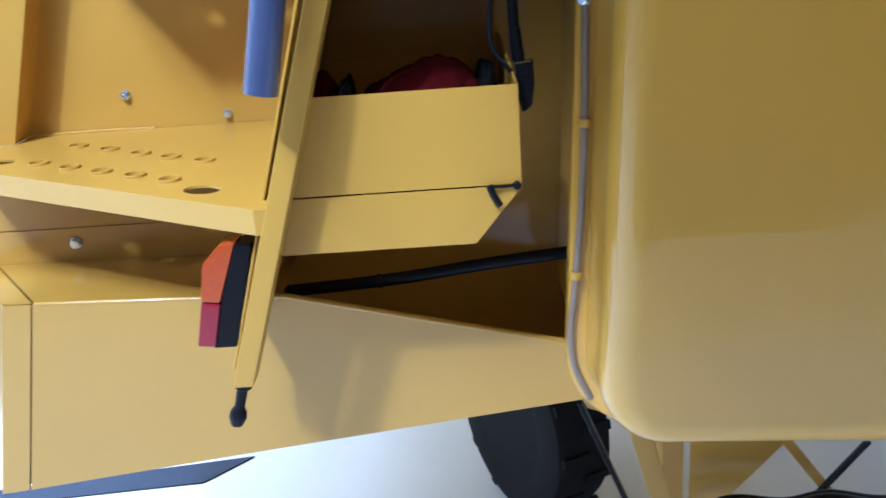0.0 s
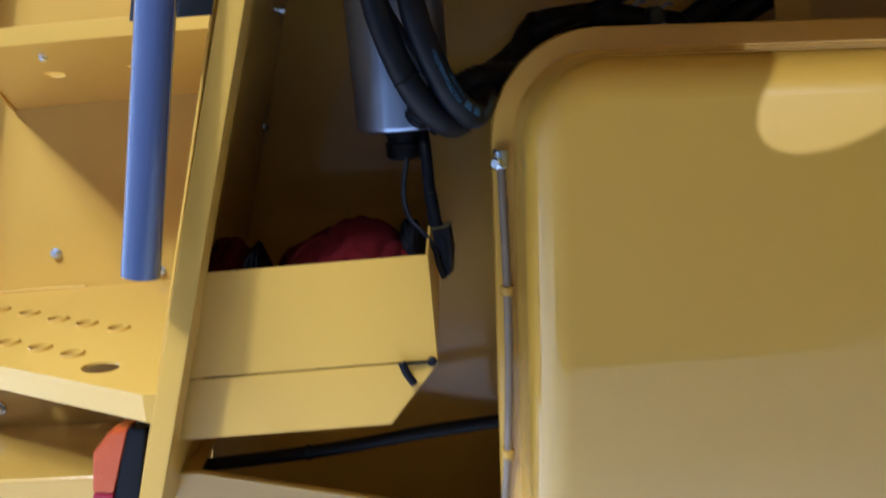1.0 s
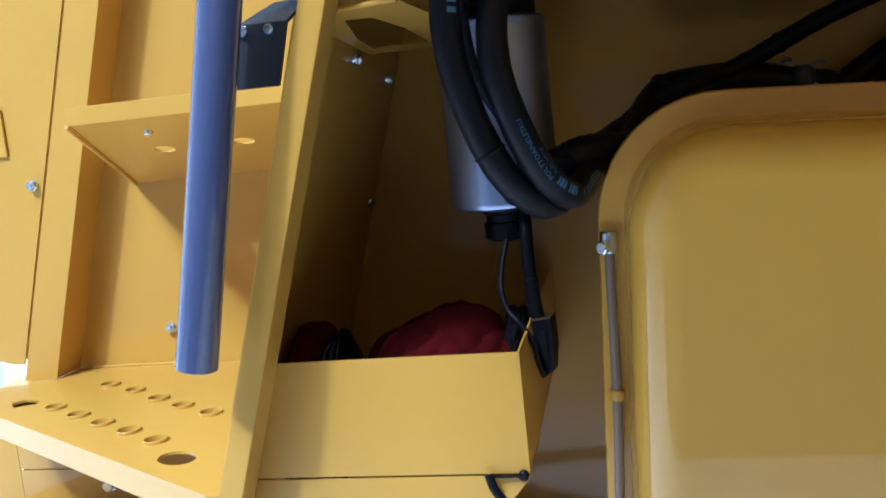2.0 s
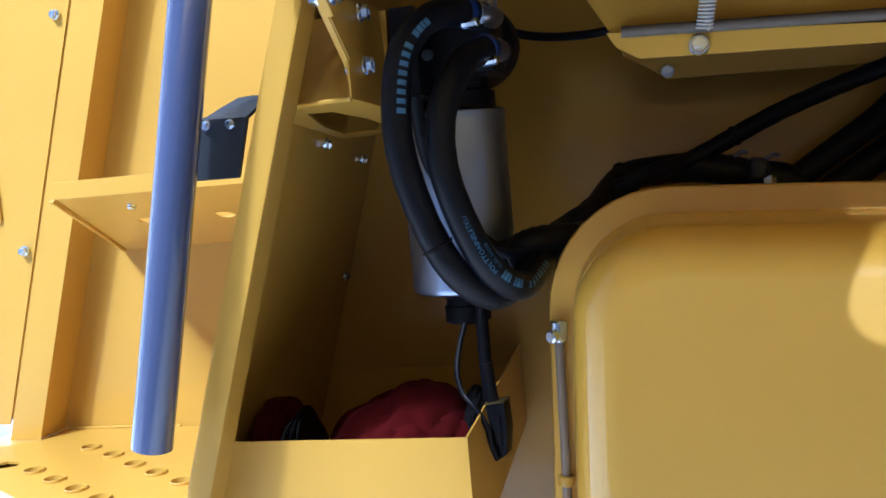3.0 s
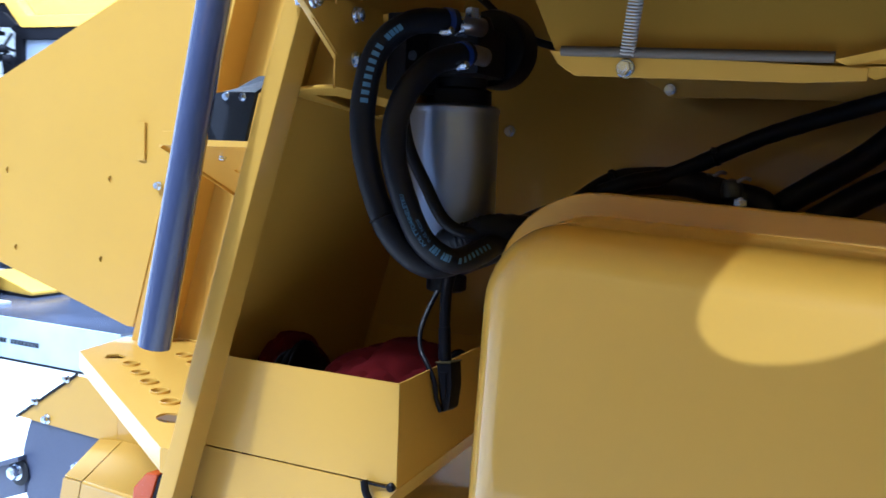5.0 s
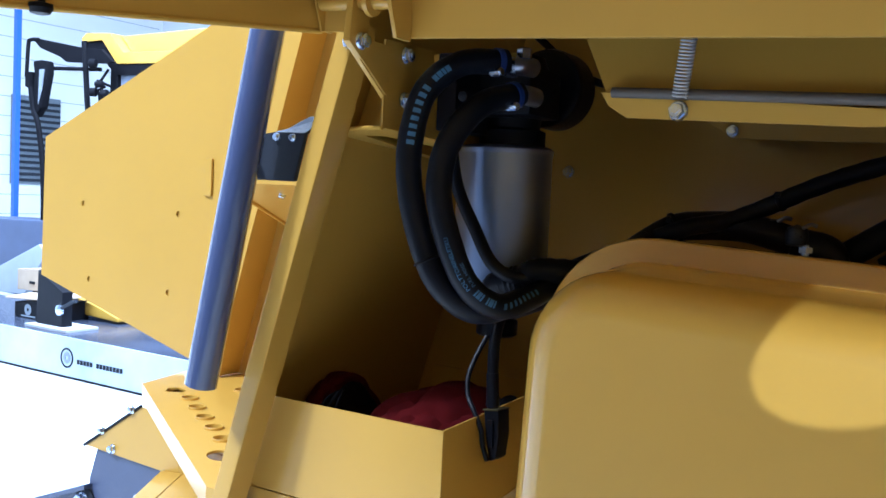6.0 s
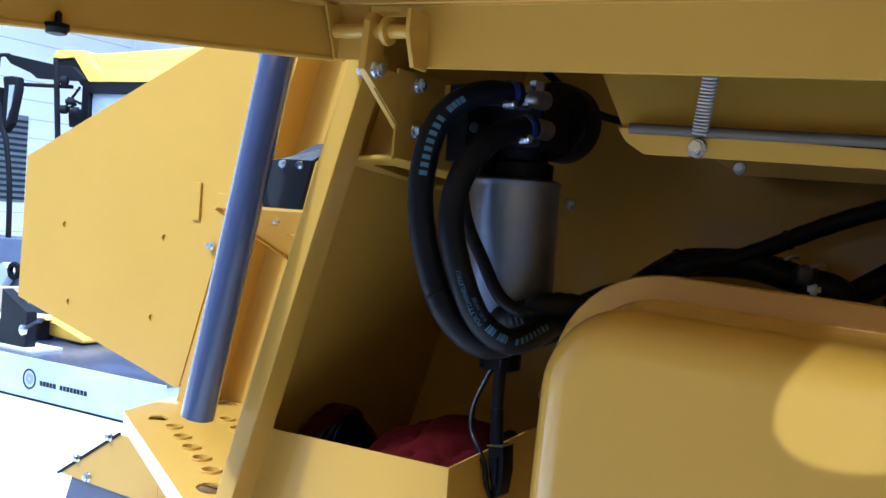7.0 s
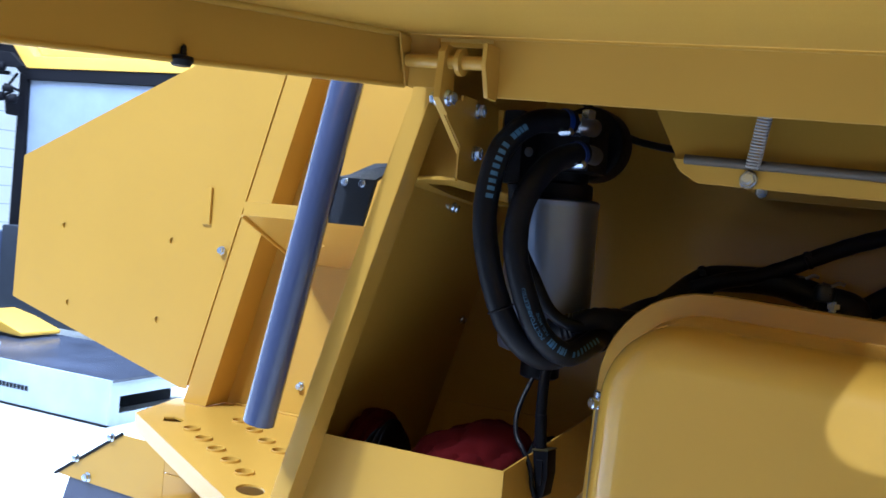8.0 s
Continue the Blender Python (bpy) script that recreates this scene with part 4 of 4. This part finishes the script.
part("arm", slab([(-1.25, 1.838, 1.178), (-1.25, 1.838, 1.08), (-2.1, 1.838, 0.76), (-2.1, 1.838, 0.86)], (0, 0.09, 0), 0.004), BLUEGREY, corner, "grey-blue box arm")
part("arm_flange", slab([(-1.25, 1.818, 1.178), (-1.25, 1.818, 1.166), (-2.1, 1.818, 0.848), (-2.1, 1.818, 0.86)], (0, 0.02, 0), 0.002), BLUEGREY, corner, "grey-blue arm flange")
part("pivot_washer", lathe([(0.034, -0.002), (0.036, 0.002), (0.030, 0.006), (0.012, 0.006)], (-1.272, 1.838, 1.132), (0, -1, 0), 24), DARKGREY, corner, "dark pivot washer")
for c, s in (((-1.166, 1.834, 1.282), 0.012), ((-1.205, 1.832, 1.322), 0.011), ((-1.095, 1.832, 1.392), 0.011), ((-1.272, 1.831, 1.132), 0.021), ((-1.07, 1.840, 1.181), 0.012)):
    bolt(c, (0, -1, 0.05), s)

# ---- under the tank: frame, hoses, wheel ----
under = thing("under_frame", "yellow steel under frame on the hall floor", "machine frame")
part("edge_strut", bar((0.222, 1.82, 0.895), (0.408, 1.82, 0.42), 0.012, 0.03), BLACK, under, "black edge strut")
part("leg", bar((0.342, 1.82, 0.84), (0.458, 1.82, 0.42), 0.045, 0.05), YELLOW, under)
part("top_bracket", slab([(0.16, 1.80, 1.06), (0.235, 1.80, 0.895), (0.40, 1.80, 0.835), (0.40, 1.80, 1.06)], (0, 0.006, 0)), YELLOW, under)
part("post", bar((0.46, 2.0, 0.0), (0.46, 2.0, 1.10), 0.05, 0.10), YELLOW, under)
part("gusset", slab([(0.452, 1.82, 0.98), (0.66, 1.82, 0.98), (0.656, 1.82, 0.78), (0.53, 1.82, 0.64), (0.452, 1.82, 0.60)], (0, 0.006, 0)), YELLOW, under)
part("brace", bar((0.645, 1.80, 0.79), (0.80, 1.80, 0.58), 0.026, 0.02), YELLOW, under)
part("strut", bar((0.81, 1.79, 0.78), (0.66, 1.79, 0.59), 0.016, 0.012), DARKGREY, under, "dark grey strut")
black_hose([(0.415, 1.700, 0.671), (0.498, 1.700, 0.714), (0.610, 1.700, 0.701), (0.699, 1.700, 0.714), (0.809, 1.700, 0.693), (0.954, 1.700, 0.707)], 0.0135, "black hose bundled under the tank")
black_hose([(0.423, 1.730, 0.657), (0.507, 1.730, 0.701), (0.622, 1.730, 0.688), (0.711, 1.730, 0.701), (0.824, 1.730, 0.680), (0.971, 1.730, 0.694)], 0.0135, "black hose bundled under the tank")
black_hose([(0.432, 1.760, 0.613), (0.518, 1.760, 0.658), (0.635, 1.760, 0.645), (0.726, 1.760, 0.658), (0.842, 1.760, 0.636), (0.992, 1.760, 0.651)], 0.0135, "black hose bundled under the tank")
black_hose([(0.411, 1.680, 0.664), (0.493, 1.680, 0.707), (0.604, 1.680, 0.695), (0.691, 1.680, 0.707), (0.801, 1.680, 0.687), (0.944, 1.680, 0.700)], 0.0135, "black hose bundled under the tank")
wheel = thing("rear_wheel", "black rubber tyre of the turned steering wheel standing on the floor", "wheel")
WR = 0.33
WHEEL = Matrix.Translation((0.185, 2.80, WR)) @ Matrix.Rotation(radians(-64), 4, "Z")


def wheel_part(name, bm, mat, label=""):
    """A part of the wheel, built with its axle along y and then set in place."""
    bm.transform(WHEEL)
    return part(name, bm, mat, wheel, label)


wheel_part("tyre", lathe([(0.19, -0.088), (0.21, -0.096), (0.29, -0.10), (0.318, -0.090), (WR, -0.065), (WR, 0.065), (0.318, 0.090), (0.29, 0.10), (0.21, 0.096), (0.19, 0.088)], (0, 0, 0), (0, 1, 0), 56), TYRE)
for k in range(26):
    a = 2 * math.pi * k / 26
    u, w = Vector((math.cos(a), 0, math.sin(a))), Vector((-math.sin(a), 0, math.cos(a))) * 0.014
    c, e = u * (WR - 0.003) + Vector((0, 0.04 if k % 2 else -0.04, 0)), Vector((0, 0.045, 0))
    if math.sin(a) > -0.94:
        wheel_part("lug", slab([c + w - e, c - w - e, c - w + e, c + w + e], u * 0.014, 0), TYRE)

# ---- far stand: low white platform, another harvester, post and grille ----
platform = thing("display_platform", "low white display platform with a dark printed emblem", "platform")
part("front_panel", box(-11.0, -5.33, 5.90, 5.93, 0.025, 0.405, 0.004), WHITE, platform)
# black strip painted for the shadow at the foot of the front panel
part("shadow_strip", box(-11.0, -5.36, 5.915, 5.95, 0.0, 0.0245, 0), LOGO, platform, "black strip for the shadow under the panel")
# strong tone variation puts glossy reflection streaks into the deck colour
part("deck", box(-11.0, -5.33, 5.932, 7.3, 0.38, 0.407, 0.004), material("grey_deck", (0.045, 0.05, 0.075), 0.2, vary=0.4, scale=1.6), platform, "grey deck board")
part("end_panel", holed([(5.935, 0.0), (7.3, 0.0), (7.3, 0.378), (5.935, 0.378)], [[(6.05, 0.10), (7.0, 0.10), (7.0, 0.25), (6.05, 0.25)]], (-5.36, 0, 0), (0, 1, 0), (0, 0, 1), (-0.03, 0, 0)), WHITE, platform)
part("inner_board", box(-5.9, -5.85, 6.0, 7.2, 0.0, 0.30, 0), LOGO, platform, "dark inside board")
EM = (-7.15, 5.897, 0.205)
part("emblem_ring", lathe([(0.082, 0.0), (0.098, 0.0), (0.098, 0.003), (0.082, 0.003), (0.082, 0.0)], EM, (0, -1, 0), 28, False), LOGO, platform, "dark round emblem")
part("emblem_core", lathe([(0.02, 0.0), (0.055, 0.0), (0.055, 0.002), (0.02, 0.002), (0.02, 0.0)], EM, (0, -1, 0), 18, False), MESH, platform, "grey emblem centre")
for k in range(14):
    if k != 5:
        part("print_bar", box(-6.99 + 0.049 * k, -6.99 + 0.049 * k + 0.037, 5.895, 5.898, 0.165, 0.209, 0), LOGO, platform, "dark printed bar")

far = thing("far_harvester", "yellow combine harvester cab with black mirrors on the far stand", "harvester")
YC = 8.2


def profile(name, outline, y, depth, mat, label, bevel=0.015):
    """A part of the far machine cut to an outline of (x, z) and given its depth."""
    return part(name, slab([(x, y, z) for x, z in outline], (0, depth, 0), bevel), mat, far, label)


profile("roof", [(-10.29, 3.83), (-10.18, 3.91), (-9.68, 3.88), (-9.41, 3.62), (-6.59, 3.54), (-6.59, 3.39), (-9.53, 3.47), (-9.84, 3.79), (-10.24, 3.79)], YC, 2.2, YELLOW, "bright yellow cab roof", 0.02)
profile("roof_hood", [(-9.64, 3.86), (-9.43, 3.63), (-6.59, 3.54), (-6.59, 3.83), (-7.09, 3.88)], YC + 0.14, 1.9, YELLOW, "raised yellow roof hood", 0.03)
profile("lamp_housing", [(-10.21, 3.79), (-9.86, 3.78), (-9.55, 3.47), (-9.53, 3.33), (-9.71, 3.43), (-9.94, 3.63), (-10.19, 3.70)], YC + 0.03, 2.0, FARBLACK, "black lamp housing", 0.01)
profile("cab_beam", [(-9.61, 3.47), (-6.59, 3.39), (-6.59, 3.24), (-9.55, 3.33)], YC + 0.02, 2.1, FARBLACK, "black cab frame beam", 0.01)
profile("cab_post", [(-9.67, 3.43), (-9.53, 3.36), (-9.49, 1.33), (-9.69, 1.33)], YC + 0.02, 0.15, FARBLACK, "black cab post", 0.01)
profile("cab_glass", [(-9.52, 3.33), (-7.09, 3.25), (-7.09, 1.64), (-9.49, 1.64)], YC + 0.07, 0.02, material("pale_cab_glass", (0.17, 0.20, 0.27), 0.12), "pale reflecting cab glass", 0)
profile("wiper_box", [(-9.85, 3.12), (-9.59, 3.11), (-9.61, 2.86), (-9.81, 2.88)], YC - 0.05, 0.12, FARBLACK, "black wiper box", 0.02)
profile("visor", [(-11.05, 3.83), (-10.99, 3.85), (-9.97, 3.67), (-9.59, 3.63), (-9.34, 3.46), (-9.55, 3.45), (-10.32, 3.50), (-10.44, 3.57), (-10.89, 3.71)], YC - 0.2, 0.06, FARBLACK, "dark visor blade", 0.01)
profile("mirror", [(-10.75, 3.50), (-10.59, 3.51), (-10.44, 3.49), (-10.43, 3.33), (-10.55, 2.88), (-10.69, 2.75), (-10.77, 2.78), (-10.71, 3.33)], YC - 0.4, 0.12, FARBLACK, "dark mirror housing", 0.03)
profile("mirror_glass", [(-10.57, 3.38), (-10.46, 3.38), (-10.51, 3.12), (-10.59, 2.92)], YC - 0.415, 0.01, material("pale_mirror", (0.3, 0.33, 0.38), 0.1, metal=0.6), "pale mirror glass", 0)
profile("mirror_joint", [(-10.89, 3.36), (-10.77, 3.36), (-10.77, 3.13), (-10.89, 3.16)], YC - 0.42, 0.1, FARBLACK, "black mirror joint", 0.02)
part("mirror_arm", sweep([(-10.69, YC - 0.35, 3.79), (-10.81, YC - 0.4, 3.78), (-10.85, YC - 0.4, 3.71), (-10.88, YC - 0.4, 3.29)], 0.026, 8), FARBLACK, far, "black mirror arm")
part("cross_tube", sweep([(-10.76, YC - 0.3, 3.42), (-9.71, YC - 0.1, 3.39)], 0.026, 8, straight=True), FARBLACK, far, "black cross tube")
part("grab_rail", sweep([(-9.93, YC - 0.2, 3.75), (-9.79, YC - 0.2, 2.54), (-9.77, YC - 0.2, 1.44)], 0.036, 8, straight=True), FARBLACK, far, "black grab rail")
part("mast", sweep([(-10.78, YC - 0.4, 3.16), (-10.71, YC - 0.4, 2.86), (-10.59, YC - 0.4, 2.63), (-10.47, YC - 0.4, 2.04), (-10.43, YC - 0.4, 1.24)], 0.036, 8), FARBLACK, far, "black mast")
for x, z, r in ((-9.65, 3.45, 0.06), (-9.63, 3.08, 0.055), (-9.40, 3.05, 0.06), (-9.50, 3.18, 0.045)):
    part("work_lamp", lathe([(0.02, 0), (r, 0.02), (r, 0.09), (0.03, 0.12)], (x, YC - 0.2, z), (-1, -0.6, 0), 14), FARBLACK, far, "round black work lamp")
for a, b in (((-9.71, 3.24), (-9.47, 3.16)), ((-9.75, 3.13), (-9.53, 3.38)), ((-9.81, 3.08), (-9.59, 3.16))):
    part("bracket_rod", sweep([(a[0], YC - 0.15, a[1]), (b[0], YC - 0.12, b[1])], 0.018, 6, straight=True), FARBLACK, far, "black bracket rod")
part("body", box(-9.4, -6.2, 7.9, 9.8, 0.34, 1.5, 0.03), DARKGREY, far, "dark lower body")
profile("feeder", [(-12.2, 1.35), (-9.62, 1.40), (-9.62, 0.95), (-10.05, 0.36), (-12.2, 0.40)], 7.6, 0.9, BLUEGREY, "blue-grey feeder housing", 0.02)
profile("feeder_arm", [(-11.2, 0.62), (-10.0, 1.10), (-9.85, 0.98), (-10.3, 0.42), (-11.2, 0.40)], 7.45, 0.12, material("pale_grey_steel", (0.32, 0.35, 0.42), 0.4), "pale grey feeder arm", 0.02)
part("drive_ring", lathe([(0.06, 0), (0.11, 0.0), (0.11, 0.05), (0.06, 0.05), (0.06, 0.0)], (-9.50, 7.3, 1.03), (0, -1, 0), 8, False), FARBLACK, far, "black drive ring")
profile("guard", [(-8.40, 0.56), (-8.24, 0.635), (-7.9, 0.58), (-7.5, 0.475), (-7.5, 0.43), (-8.18, 0.46)], 6.75, 0.5, YELLOW, "yellow guard", 0.02)

case = tagged(part("parts_case", slab([(-8.75, 6.35, 0.407), (-8.06, 6.35, 0.407), (-8.06, 6.35, 0.615), (-8.75, 6.35, 0.570)], (0, 0.45, 0), 0.01), BLACK), "black parts case standing on the platform", "case")
part("printed_disc", lathe([(0.02, 0.0), (0.062, 0.0), (0.062, 0.002), (0.02, 0.002), (0.02, 0.0)], (-8.50, 6.349, 0.500), (0, -1, 0), 20, False), WHITE, case, "pale printed disc")
part("printed_bar", box(-8.62, -8.36, 6.345, 6.348, 0.420, 0.436, 0), WHITE, case, "pale printed bar")
tagged(part("cardboard_sheet", slab([(-8.85, 6.30, 0.600), (-8.02, 6.30, 0.640), (-7.92, 6.75, 0.670), (-8.85, 6.75, 0.640)], (0, 0, 0.015), 0.003), CARDBOARD), "pale cardboard sheet lying on the black case", "cardboard")
carton = tagged(part("cardboard_carton", slab([(-9.10, 6.60, 0.655), (-8.64, 6.60, 0.670), (-8.62, 6.60, 0.930), (-9.10, 6.60, 0.890)], (0, 0.3, 0), 0.006), CARDBOARD), "small cardboard carton on the pale sheet", "carton")
part("hand_slot", box(-8.86, -8.76, 6.590, 6.598, 0.74, 0.77, 0.003), BLACK, carton, "dark hand slot")
drive = thing("drive_post", "black drive post with a steel disc for its print", "machine part")
part("column", slab([(-8.00, 6.12, 0.407), (-7.56, 6.12, 0.407), (-7.56, 6.12, 0.790), (-7.98, 6.12, 0.990)], (0, 0.12, 0), 0.01), BLACK, drive)
# raised steel disc stands in for a disc printed on the column
part("print_disc", lathe([(0.02, 0), (0.055, 0.005), (0.055, 0.03), (0.025, 0.045)], (-7.58, 6.118, 0.610), (0, -1, 0), 16), STEEL, drive, "steel disc standing for a printed disc")
part("lever", sweep([(-7.55, 6.10, 0.630), (-7.38, 6.10, 0.710), (-7.3, 6.10, 0.730)], 0.018, 8), DARKGREY, drive, "dark grey lever")
part("foot", box(-8.05, -7.35, 6.02, 6.40, 0.407, 0.435, 0.004), GALV, drive, "pale steel foot plate")

post = tagged(part("support_post", box(-14.26, -14.16, 9.71, 9.80, 0.0, 9.8, 0.01), BLUEPOST), "slim blue painted steel support post", "post")
grille = thing("vent_grille", "grey louvred vent grille on the white wall", "grille")
part("backing", box(-17.99, -17.95, 12.0, 13.17, 1.8, 3.72, 0.01), MESH, grille)
for k in range(14):
    part("louvre", box(-17.945, -17.92, 12.02, 13.15, 1.86 + 0.13 * k, 1.92 + 0.13 * k, 0), DARKGREY, grille)
